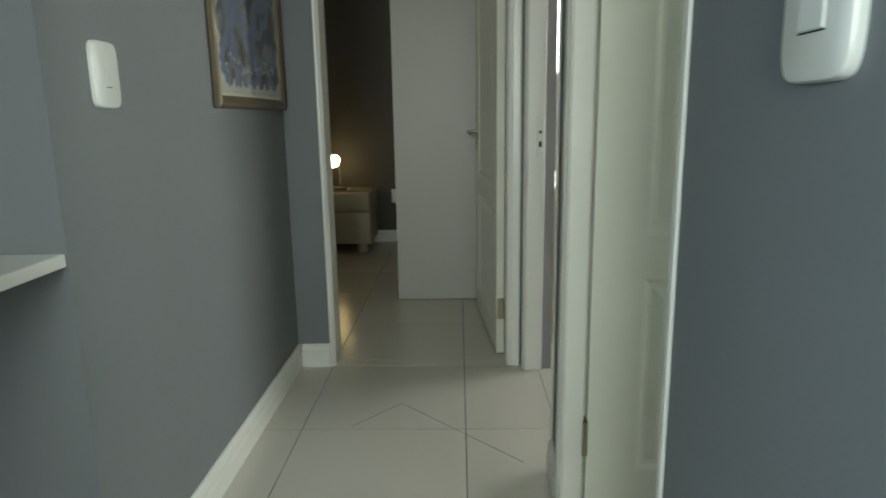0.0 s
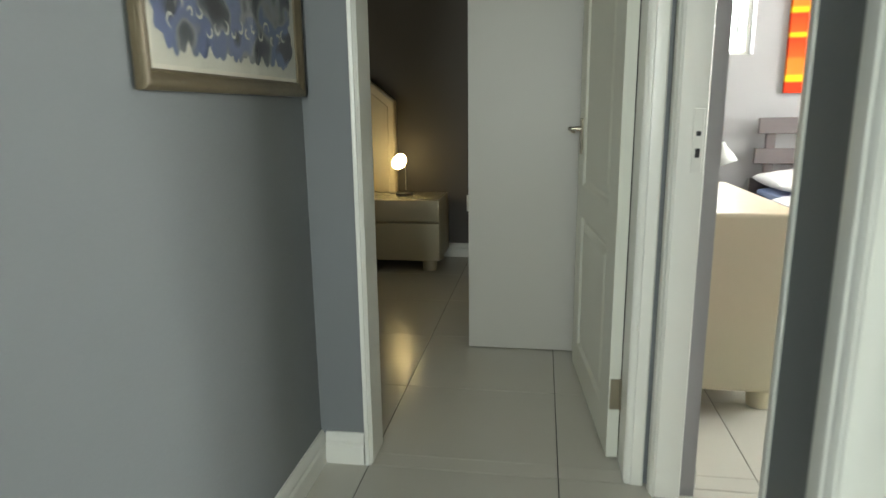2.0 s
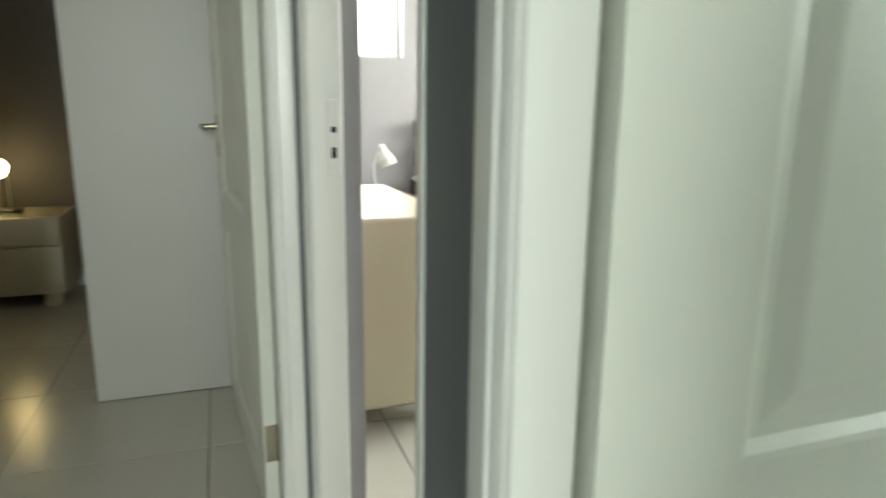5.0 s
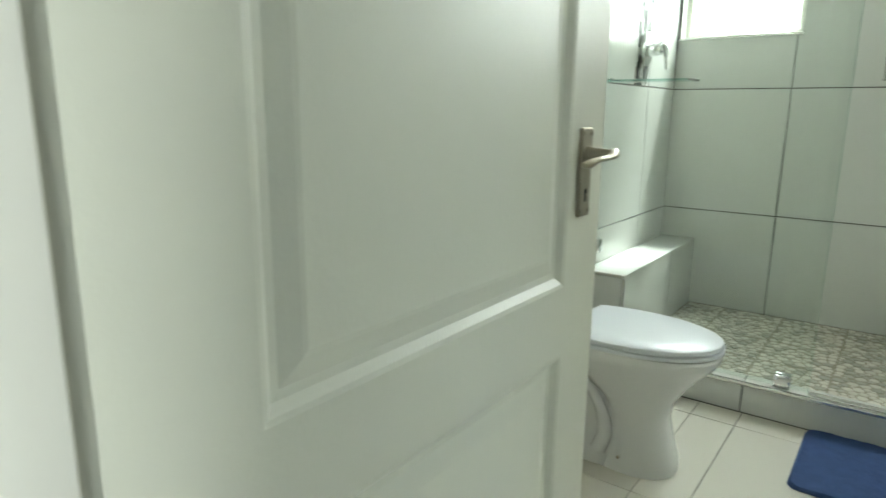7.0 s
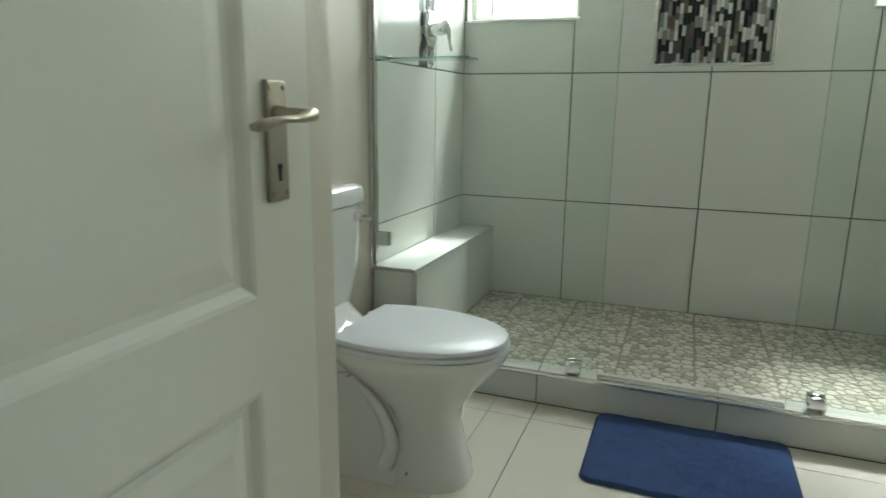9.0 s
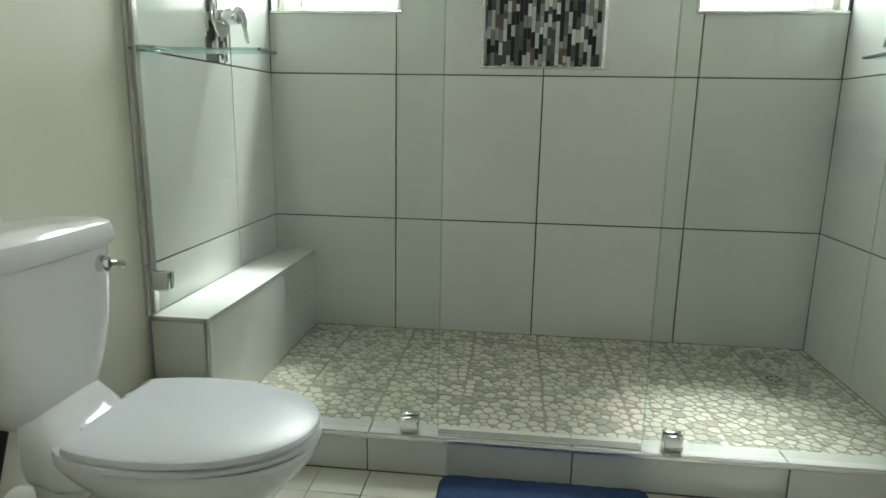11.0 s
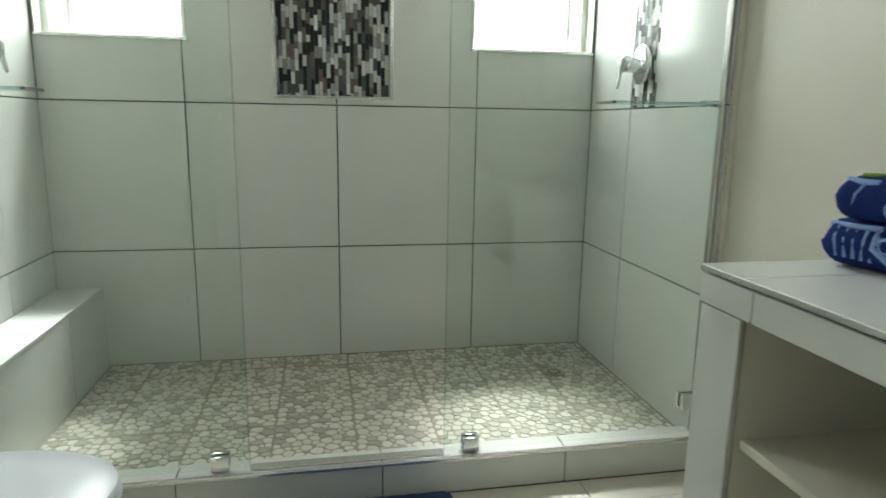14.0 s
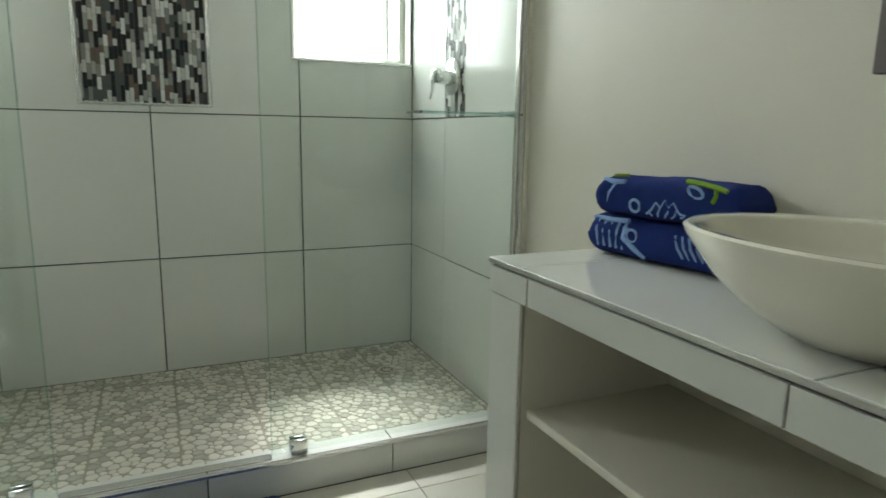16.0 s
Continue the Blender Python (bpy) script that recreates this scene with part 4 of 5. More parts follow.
def mat_xy(u, v):
    x, y = u * W / 2, v * D / 2
    ex, ey = abs(x) - (W / 2 - R), abs(y) - (D / 2 - R)
    if ex > 0 and ey > 0:
        m = max(ex, ey)
        d = math.hypot(ex, ey)
        x = math.copysign(W / 2 - R + ex * m / d, x)
        y = math.copysign(D / 2 - R + ey * m / d, y)
    return x, y


g = []
rnd = random.Random(8)
for i in range(nx + 1):
    row = []
    for j in range(ny + 1):
        edge = i in (0, nx) or j in (0, ny)
        x, y = mat_xy(-1 + 2 * i / nx, -1 + 2 * j / ny)
        z = 0.002 if edge else 0.014 + rnd.uniform(-0.0015, 0.0015) + 0.002 * noise.noise(Vector((x * 14, y * 14, 1)))
        row.append(bm.verts.new((x, y, z)))
    g.append(row)
for i in range(nx):
    for j in range(ny):
        bm.faces.new((g[i][j], g[i + 1][j], g[i + 1][j + 1], g[i][j + 1]))
part("mat_body", bm, M_MAT, bmat, smooth=True)

# ---- shower ----
SZ = 0.09
curb = thing("shower_curb", "low tiled shower curb with an aluminium edge", "curb", kind="structure")
part("core", boxes((3.190, 3.262, 0.272, 2.534, -0.003, 0.106)), M_GROUT, curb)
for a, b in ((0.273, 0.728), (0.732, 1.304), (1.308, 1.888), (1.892, 2.532)):
    part("tile", boxes((3.182, 3.190, a, b, 0.003, 0.106), bevel=0.0012), M_TILE, curb)
for a, b in ((0.273, 0.728), (0.732, 1.304), (1.308, 1.888), (1.892, 2.532)):
    part("tile", boxes((3.192, 3.268, a, b, 0.106, 0.116), bevel=0.0012), M_TILE, curb)
part("edge_trim", boxes((3.176, 3.192, 0.273, 2.532, 0.1065, 0.1185), bevel=0.002), M_ALU, curb, "aluminium edge trim")
pan = structure("shower_floor", boxes((3.262, 4.205, 0.272, 2.538, -0.002, SZ - 0.006)), M_PGROUT, "sliced pebble shower floor in sheets", "floor")

bench = thing("shower_bench", "white tiled ledge along the shower wall", "ledge", kind="structure")
BY0 = 2.362
part("core", boxes((3.206, 4.204, BY0 + 0.008, 2.534, 0.0, 0.420)), M_GROUT, bench)
for a, b in ((3.200, 3.816), (3.820, 4.202)):
    part("tile", boxes((a, b, BY0 - 0.002, 2.534, 0.420, 0.430), bevel=0.0012), M_TILE, bench)
    part("tile", boxes((a, b, BY0, BY0 + 0.008, SZ - 0.004, 0.418), bevel=0.0012), M_TILE, bench)
part("tile", boxes((3.198, 3.206, BY0 + 0.010, 2.534, 0.119, 0.418), bevel=0.0012), M_TILE, bench)
part("edge_trim", boxes((3.193, 3.203, BY0 - 0.006, BY0 + 0.004, 0.119, 0.418), bevel=0.002), M_ALU, bench)
part("edge_trim", boxes((3.193, 3.199, BY0 + 0.004, 2.534, 0.420, 0.432), bevel=0.002), M_ALU, bench)
led = thing("pipe_box", "low tiled box beside the toilet", "ledge", kind="structure")
part("core", boxes((2.93, 3.174, BY0 + 0.010, 2.542, 0.0, 0.235)), M_CREAM, led)
part("tile", boxes((2.925, 3.174, BY0 + 0.004, 2.542, 0.236, 0.246), bevel=0.0012), M_TILE, led)


def shower_panel(y0, y1, wall_side):
    g = thing("shower_screen", "frameless clear glass shower panel", "shower screen", group="shower screens")
    z0, z1, x0, x1 = 0.121, 2.05, 3.214, 3.222
    if wall_side > 0:
        bm = bmesh.new()
        out = [(y0, z0), (BY0 - 0.008, z0), (BY0 - 0.008, 0.434), (y1 - 0.006, 0.434), (y1 - 0.006, z1), (y0, z1)]
        loft(bm, [[(x, y, z) for y, z in out] for x in (x0, x1)])
    else:
        bm = boxes((x0, x1, y0 + 0.006, y1, z0, z1))
    p = part("glass_panel", bm, M_GLASS, g, "clear glass")
    p.visible_shadow = False
    yw = y1 if wall_side > 0 else y0
    part("wall_channel", boxes((3.206, 3.230, min(yw, yw - wall_side * 0.012), max(yw, yw - wall_side * 0.012), 0.436 if wall_side > 0 else z0, z1), bevel=0.002), M_ALU, g, "slim aluminium wall channel")
    ye = y0 if wall_side > 0 else y1
    e = part("glass_edge", boxes((x0 - 0.0005, x1 + 0.0005, min(ye, ye - wall_side * 0.003), max(ye, ye - wall_side * 0.003), z0, z1)), M_EDGE, g, "greenish polished glass edge")
    e.visible_shadow = False

    def clip(y, z, dy, dz):
        bm = boxes((3.198, 3.212, y - dy, y + dy, z - dz, z + dz), (3.224, 3.238, y - dy, y + dy, z - dz, z + dz), bevel=0.0025, seg=2)
        box(bm, 3.212, 3.224, y - dy + 0.002, y + dy - 0.002, z - dz - 0.001, z - dz + 0.003)
        part("glass_clamp", bm, M_CHROME, g, "square chrome glass clamp", smooth=True)
    clip(ye + wall_side * 0.08, 0.144, 0.026, 0.024)
    if wall_side > 0:
        clip(yw - 0.036, 0.535, 0.024, 0.026)
    else:
        clip(yw + 0.036, 0.235, 0.024, 0.026)


shower_panel(1.690, 2.534, 1)
shower_panel(0.273, 1.113, -1)
tagged(new("threshold_strip", finish("threshold_strip", boxes((3.200, 3.232, 1.116, 1.687, 0.1165, 0.1225), (3.232, 3.240, 1.116, 1.687, 0.1165, 0.1195), bevel=0.002), M_ALU)), "aluminium threshold strip between the glass panels", "threshold", kind="structure")

for yw, s in ((2.534, -1), (0.273, 1)):
    gs = thing("glass_shelf", "narrow green-edged glass shelf in the shower", "shelf", (3.236, yw, 1.178), group="shower shelves")
    a, b = sorted((s * 0.004, s * 0.34))
    p = part("shelf_plate", boxes((0.0, 0.11, a, b, 0, 0.008), bevel=0.001), M_SHELF, gs)
    p.visible_shadow = False
    for dy in (0.05,):
        part("bracket", boxes((-0.004, 0.03, *sorted((s * 0.001, s * 0.05)), -0.006, -0.001), (-0.004, 0.03, *sorted((s * 0.001, s * 0.05)), 0.009, 0.014), bevel=0.001), M_CHROME, gs)
    part("end_cap", boxes((-0.001, 0.111, *sorted((s * 0.341, s * 0.352)), 0.0, 0.008), bevel=0.001), M_CAP, gs)


def mixer(x, y, z, s):
    m = thing("shower_mixer", "chrome shower mixer with an oval plate and lever", "shower mixer", (x, y, z), group="shower mixers")
    rows = []
    for d, k in ((0.0, 1.0), (0.004, 1.0), (0.009, 0.96), (0.013, 0.86), (0.015, 0.5)):
        rows.append([(px, s * d, pz) for px, pz, _ in oval(0, 0, 0, 0.066 * k, 0.074 * k, 40)])
    part("plate", loft(bmesh.new(), rows), M_CHROME, m, smooth=True)
    bm = bmesh.new()
    tube(bm, [(0, s * 0.012, -0.005), (0, s * 0.045, -0.005), (0, s * 0.066, -0.005), (0, s * 0.072, -0.005)], [0.030, 0.028, 0.024, 0.014], 24)
    part("body", bm, M_CHROME, m, smooth=True)
    bm = bmesh.new()
    smooth_bar(bm, [(0, s * 0.058, 0.012), (0, s * 0.074, 0.010), (0, s * 0.084, -0.012), (0, s * 0.088, -0.045), (0, s * 0.094, -0.078), (0, s * 0.097, -0.092)], [0.018, 0.020, 0.013, 0.007, 0.0065, 0.005], 16)
    part("lever", bm, M_CHROME, m, smooth=True)


mixer(3.735, 2.528, 1.340, -1)
mixer(3.735, 0.279, 1.340, 1)
drain = thing("floor_drain", "round dull metal shower drain", "drain", (3.85, 0.52, SZ - 0.004))
part("rim", loft(bmesh.new(), [oval(0, 0, z, r, r, 28) for z, r in ((0, 0.045), (0.004, 0.045), (0.005, 0.038))]), M_NICKEL, drain)
for k in range(8):
    a = k * math.pi / 4
    part("slot", boxes((0.024 * math.cos(a) - 0.005, 0.024 * math.cos(a) + 0.005, 0.024 * math.sin(a) - 0.005, 0.024 * math.sin(a) + 0.005, 0.0051, 0.0056)), M_SLOT, drain)

# ---- vanity ----
VX1, VX0, VY = 2.624, 1.06, 0.692
VYW = 0.247
van = thing("tiled_vanity", "cream tiled vanity counter with an open shelf below", "vanity", kind="structure")
part("core", boxes((VX0, VX1 - 0.008, VYW, VY - 0.010, 0.768, 0.824)), M_GROUT, van)
for a, b in ((VX0, 1.216), (1.220, 1.812), (1.816, 2.486), (2.490, VX1)):
    part("tile", boxes((a, b, VYW, VY, 0.824, 0.835), bevel=0.0015), M_TILE, van)
for a, b in ((VX0, 1.248), (1.252, 1.846), (1.850, 2.456), (2.460, VX1 - 0.001)):
    part("tile", boxes((a, b, VY - 0.010, VY - 0.002, 0.756, 0.8165), bevel=0.0012), M_TILE, van)
part("underside", boxes((VX0, 2.486, VYW, VY - 0.010, 0.756, 0.768)), M_CREAM, van)
part("edge_trim", boxes((VX0, VX1, VY - 0.003, VY + 0.0015, 0.8225, 0.8335), bevel=0.001), M_ALU, van)
PX = 2.492
part("pier", boxes((PX, VX1 - 0.012, VYW, VY - 0.014, 0.0, 0.752)), M_GROUT, van)
part("tile", boxes((PX, VX1 - 0.004, VY - 0.014, VY - 0.006, 0.002, 0.751), bevel=0.0012), M_TILE, van)
part("tile", boxes((VX1 - 0.012, VX1 - 0.004, VYW, VY - 0.0145, 0.002, 0.577), bevel=0.0012), M_TILE, van)
part("tile", boxes((VX1 - 0.012, VX1 - 0.004, VYW, VY - 0.0145, 0.581, 0.751), bevel=0.0012), M_TILE, van)
part("tile", boxes((VX1 - 0.008, VX1, VYW, VY - 0.011, 0.756, 0.822), bevel=0.0012), M_TILE, van)
part("edge_trim", boxes((PX - 0.007, PX - 0.0025, VY - 0.016, VY - 0.006, 0.002, 0.754), bevel=0.001), M_ALU, van)
part("lining", boxes((PX - 0.006, PX - 0.0005, VYW, VY - 0.017, 0.0, 0.754)), M_CREAM, van)
part("shelf", boxes((VX0, 2.486, VYW, VY - 0.030, 0.486, 0.506), bevel=0.002), M_CREAM, van, "plain cream shelf")
part("pier", boxes((VX0, VX0 + 0.03, VYW, VY - 0.03, 0.0, 0.485)), M_CREAM, van)


def basin(x, y, z):
    b = thing("vessel_basin", "round ivory ceramic vessel basin on the vanity", "basin", (x, y, z))
    prof = [(0.0, 0.0), (0.10, 0.0), (0.115, 0.004), (0.165, 0.038), (0.205, 0.082), (0.236, 0.128), (0.246, 0.146), (0.247, 0.153), (0.241, 0.157), (0.222, 0.155), (0.214, 0.148), (0.196, 0.105), (0.160, 0.060), (0.110, 0.034), (0.05, 0.026), (0.022, 0.024)]
    rings = [oval(0, 0, h * 0.95, max(r, 0.004) * 1.20, max(r, 0.004) * 0.88, 64) for r, h in prof]
    part("bowl", loft(bmesh.new(), rings), M_BASIN, b, smooth=True)
    part("waste", tube(bmesh.new(), [(0, 0, 0.024), (0, 0, 0.028)], 0.021, 20), M_CHROME, b)


basin(1.872, 0.492, 0.8352)


def towel(name, at, size, rz, seed, label):
    t = thing(name, label, "towel", at, group="folded towels", rz=rz)
    t.scale.x = 0.83
    lx, ly, lz = size
    prof = []
    n = 36
    rings = []
    for i in range(41):
        f = -1 + 2 * i / 40
        e = max(0.0, (abs(f) - 0.84) / 0.16)
        k = max(0.16, math.sqrt(max(0.0, 1 - e * e)))
        ring = []
        for x, z, _ in oval(0, 0, 0, ly / 2, lz / 2, n, 3.2):
            w = 0.006 * noise.noise(Vector((f * 5, x * 22, z * 22 + seed)))
            ring.append((f * lx / 2 + w, x * (0.86 + 0.14 * k) + w, lz / 2 + z * k + w * 0.6 - 0.002 * (z > 0) * math.sin(f * 4 + seed)))
        rings.append(ring)
    bm = loft(bmesh.new(), rings)
    for v in bm.verts:
        v.co.z = max(v.co.z, 0.0005)
    part("cloth", bm, M_TOWEL, t, smooth=True)
    return t


def ring_mark(t, x, z, y, rx, rz, turn=0.3, r=0.0035):
    pts = []
    for k in range(25):
        a = 2 * math.pi * k / 24
        u, v = rx * math.cos(a), rz * math.sin(a)
        pts.append((x + u * math.cos(turn) - v * math.sin(turn), y, z + u * math.sin(turn) + v * math.cos(turn)))
    part("woven_ring", tube(bmesh.new(), pts, r, 6, False), M_TOWEL2, t, "light blue woven ring")


def line_mark(t, pts, r=0.0035, mat=None, name="woven_line"):
    part(name, tube(bmesh.new(), pts, r, 6), mat or M_TOWEL2, t)


TS = (0.46, 0.150, 0.095)
t1 = towel("folded_towel", (2.425, 0.336, 0.836), TS, 8.0, 1, "navy terry towel with light blue fish, folded underneath")
t2 = towel("folded_towel", (2.412, 0.334, 0.930), (0.45, 0.145, 0.095), 9.0, 5, "navy terry towel with light blue and green fish, folded on top")
F = 0.0748
ring_mark(t1, 0.057, 0.058, F, 0.017, 0.013)
for k in range(6):
    line_mark(t1, [(0.209 - k * 0.024, F - 0.012 - 0.016 * (k == 0), 0.084), (0.215 - k * 0.026, F - 0.001 - 0.014 * (k == 0), 0.06), (0.201 - k * 0.022, F - 0.003 - 0.008 * (k == 0), 0.022)], 0.0045)
line_mark(t1, [(0.082, F - 0.004, 0.075), (0.086, F, 0.05), (0.049, F - 0.001, 0.03), (0.016, F - 0.010, 0.012)], 0.008)
line_mark(t1, [(0.217, F - 0.02, 0.085), (0.148, F - 0.010, 0.086), (0.082, F - 0.012, 0.088)], 0.006)
for k in range(5):
    line_mark(t1, [(-0.082 - 0.02 * k, F - 0.002, 0.075), (-0.090 - 0.02 * k, F, 0.05), (-0.107 - 0.02 * k, F - 0.004, 0.028)], 0.0035)
F = 0.0722
ring_mark(t2, 0.074, 0.032, F, 0.017, 0.013)
ring_mark(t2, -0.107, 0.074, F - 0.002, 0.022, 0.010)
zig = [(0.04, 0.018), (0.02, 0.030), (0.005, 0.045), (-0.012, 0.034), (-0.03, 0.052), (-0.045, 0.036), (-0.06, 0.048), (-0.085, 0.026), (-0.105, 0.024), (-0.09, 0.018)]
line_mark(t2, [(x * 0.82, F, z) for x, z in zig], 0.0032)
for k in range(4):
    line_mark(t2, [(0.016 - 0.026 * k, F, 0.030 + 0.006 * (k % 2)), (0.025 - 0.026 * k, F - 0.001, 0.020), (0.016 - 0.02 * k, F - 0.002, 0.014)], 0.0025)
for k in range(5):
    line_mark(t2, [(0.215 - 0.016 * k, F - 0.03 + 0.006 * k, 0.078), (0.218 - 0.012 * k, F - 0.018 + 0.004 * k, 0.055), (0.215 - 0.010 * k, F - 0.02 + 0.004 * k, 0.030)], 0.0032)
line_mark(t2, [(0.205, F - 0.02, 0.084), (0.164, F - 0.008, 0.082), (0.115, F - 0.006, 0.082)], 0.006)
line_mark(t2, [(-0.066, F - 0.022, 0.094), (-0.123, F - 0.012, 0.091), (-0.164, F - 0.008, 0.086), (-0.189, F - 0.006, 0.080)], 0.0055, M_TOWEL3, "woven_leaf")
line_mark(t2, [(-0.156, F - 0.010, 0.086), (-0.164, F - 0.003, 0.070), (-0.156, F - 0.001, 0.056)], 0.005, M_TOWEL3, "woven_leaf")
line_mark(t2, [(0.131, F - 0.03, 0.096), (0.180, F - 0.03, 0.094)], 0.004, M_TOWEL3, "woven_leaf")

mir = thing("wall_mirror", "wall mirror in a dark wooden frame", "mirror", (1.478, 0.245, 1.225))
part("glass", boxes((0.025, 0.565, 0.004, 0.010, 0.025, 0.675)), M_MIRROR, mir, "silvered mirror glass")
for r in ((0, 0.03, 0.001, 0.022, 0, 0.70), (0.56, 0.59, 0.001, 0.022, 0, 0.70), (0.03, 0.56, 0.001, 0.022, 0, 0.03), (0.03, 0.56, 0.001, 0.022, 0.67, 0.70)):
    part("frame_bar", boxes(r, bevel=0.002), M_DARKWOOD, mir)

# ---- pieces: wall tiles, mosaic, pebbles, floor tiles ----
G = 0.0027


def wall_tiles(parent, axis, a0, a1, pieces):
    for rects in pieces:
        bm = bmesh.new()
        for u0, u1, z0, z1 in rects:
            if axis == "x":
                box(bm, a0, a1, u0, u1, z0, z1, bevel=0.001 if len(rects) == 1 else 0)
            else:
                box(bm, u0, u1, a0, a1, z0, z1, bevel=0.001 if len(rects) == 1 else 0)
        part("tile", bm, M_TILE, parent)


back = thing("shower_tiling", "large cream glossy wall tiles with dark grout", "wall tiles", kind="structure")
ys = [0.2695, 0.80, 1.40, 2.00, 2.5385]
wl, wr = 1.983, 0.827
pieces = []
for z0, z1 in ((SZ - 0.006, 0.58), (0.58, 1.18)):
    for a, b in zip(ys, ys[1:]):
        pieces.append([(a + G, b - G, z0 + G, z1 - G)])
for z1 in (1.42,):
    pieces.append([(0.272 + G, 0.80 - G, 1.18 + G, z1)])
    pieces.append([(2.0 + G, 2.536 - G, 1.18 + G, z1)])
n0, n1, nz, nt_ = NICHE[0], NICHE[1], NICHE[2], NICHE[3]
pieces.append([(0.832, n0 - 0.004, 1.18 + G, 1.78 - G), (n0 - 0.004, 1.40 - G, 1.18 + G, nz - 0.004), (0.80 + G, 0.832, 1.18 + G, 1.42)])
pieces.append([(n1 + 0.004, 1.980, 1.18 + G, 1.78 - G), (1.40 + G, n1 + 0.004, 1.18 + G, nz - 0.004), (1.980, 2.0 - G, 1.18 + G, 1.42)])
pieces.append([(0.832, n0 - 0.004, 1.78 + G, 2.38), (n0 - 0.004, 1.40 - G, nt_ + 0.004, 2.38)])
pieces.append([(n1 + 0.004, 1.980, 1.78 + G, 2.38), (1.40 + G, n1 + 0.004, nt_ + 0.004, 2.38)])
wall_tiles(back, "x", 4.2, 4.209, pieces)
for u0, u1, z0, z1 in (WIN_L, WIN_R):
    part("sill_tile", boxes((4.196, 4.268, u0 - 0.004, u1 + 0.004, z0 - 0.006, z0 + 0.002), bevel=0.001), M_TILE, back)
    part("sill_trim", boxes((4.192, 4.1985, u0 - 0.008, u1 + 0.008, z0 - 0.008, z0 + 0.003), bevel=0.001), M_ALU, back, "aluminium tile trim")
    for ua, ub in ((u0 - 0.003, u0 + 0.002), (u1 - 0.002, u1 + 0.003)):
        part("reveal", boxes((4.198, 4.268, ua, ub, z0 + 0.003, z1)), M_WHITE, back)
for yw, y0, y1, sgn in (("north", 2.535, 2.544, -1), ("south", 0.262, 0.271, 1)):
    st = thing("shower_side_tiling", "large cream glossy tiles on the shower's side wall", "wall tiles", kind="structure")
    part("bed", boxes((3.212, 4.209, *((2.5442, 2.5448) if sgn < 0 else (0.2452, 0.2618)), 0.43 if sgn < 0 else 0.0, 2.38)), M_GROUT, st)
    lo = 0.432 if sgn < 0 else SZ - 0.006
    ps = []
    for a, b in ((3.196, 3.822), (3.822, 4.20)):
        ps += [[(a + G, b - G, lo, 0.58 - G)], [(a + G, b - G, 0.58 + G, 1.18 - G)]]
    ps += [[(3.196 + G, 3.632, 1.18 + G, 1.78 - G)], [(3.824, 4.20 - G, 1.18 + G, 1.78 - G)], [(3.196 + G, 3.632, 1.78 + G, 2.38)], [(3.824, 4.20 - G, 1.78 + G, 2.38)]]
    wall_tiles(st, "y", y0, y1, ps)
    part("corner_trim", boxes((3.190, 3.197, y0 - 0.001, y1 + 0.0005, 0.434 if sgn < 0 else 0.12, 2.38), bevel=0.001), M_ALU, st)

    if sgn > 0:
        part("tile_return", boxes((3.191, 3.211, 0.2455, 0.2615, 0.12, 2.38)), M_CREAM, st)

rnd = random.Random(21)


def mosaic(u0, u1, z0, z1, put, w=0.0165, gap=0.0016):
    """Thin upright glass and stone chips in staggered columns."""
    bm = bmesh.new()
    u = u0
    while u < u1 - 0.004:
        z = z0 - rnd.uniform(0, 0.05)
        while z < z1:
            h = rnd.choice((0.028, 0.045, 0.05, 0.062))
            za, zb = max(z, z0), min(z + h - gap, z1)
            if zb - za > 0.004:
                put(bm, u, min(u + w - gap, u1), za, zb, rnd.uniform(0.0, 0.0015))
            z += h
        u += w
    return bm


nich = thing("mosaic_niche", "recessed niche lined with black and grey mosaic", "niche", kind="structure")
part("backing", boxes((4.300, 4.3095, n0, n1, nz, nt_)), M_GROUT, nich)
SPLIT = nz + 0.46
mosaic(n0 + 0.003, n1 - 0.003, nz + 0.003, SPLIT, lambda bm, a, b, c, d, e: part("mosaic_chip", boxes((4.293 - e, 4.3005, a, b, c, d)), M_CHIP, nich)).free()
tagged(part("mosaic", mosaic(n0 + 0.003, n1 - 0.003, SPLIT + 0.0016, nt_ - 0.003, lambda bm, a, b, c, d, e: box(bm, 4.293 - e, 4.3005, a, b, c, d)), M_MOSAIC, nich, "upright mosaic chips"), kind="stuff")
for r in ((4.206, 4.300, n0 - 0.003, n0 + 0.002, nz, nt_), (4.206, 4.300, n1 - 0.002, n1 + 0.003, nz, nt_), (4.206, 4.300, n0 + 0.002, n1 - 0.002, nz - 0.003, nz + 0.002), (4.206, 4.300, n0 + 0.002, n1 - 0.002, nt_ - 0.002, nt_ + 0.003)):
    part("lining", boxes(r), M_TILE, nich)
for r in ((n0 - 0.010, n0 + 0.001, nz - 0.010, nt_ + 0.01), (n1 - 0.001, n1 + 0.010, nz - 0.010, nt_ + 0.01), (n0 + 0.001, n1 - 0.001, nz - 0.010, nz + 0.001)):
    part("trim", boxes((4.195, 4.2055, *r), bevel=0.001), M_ALU, nich, "aluminium trim")
for y0, y1 in ((2.536, 2.5435), (0.2622, 0.270)):
    ms = thing("mosaic_strip", "upright strip of grey mosaic behind the mixer", "mosaic", kind="structure")
    part("mosaic", mosaic(3.635, 3.822, 1.184, 2.38, lambda bm, a, b, c, d, e, y0=y0, y1=y1: box(bm, a, b, y0 + (e if y0 > 1 else 0), y1 - (e if y0 < 1 else 0), c, d)), M_MOSAIC, ms)


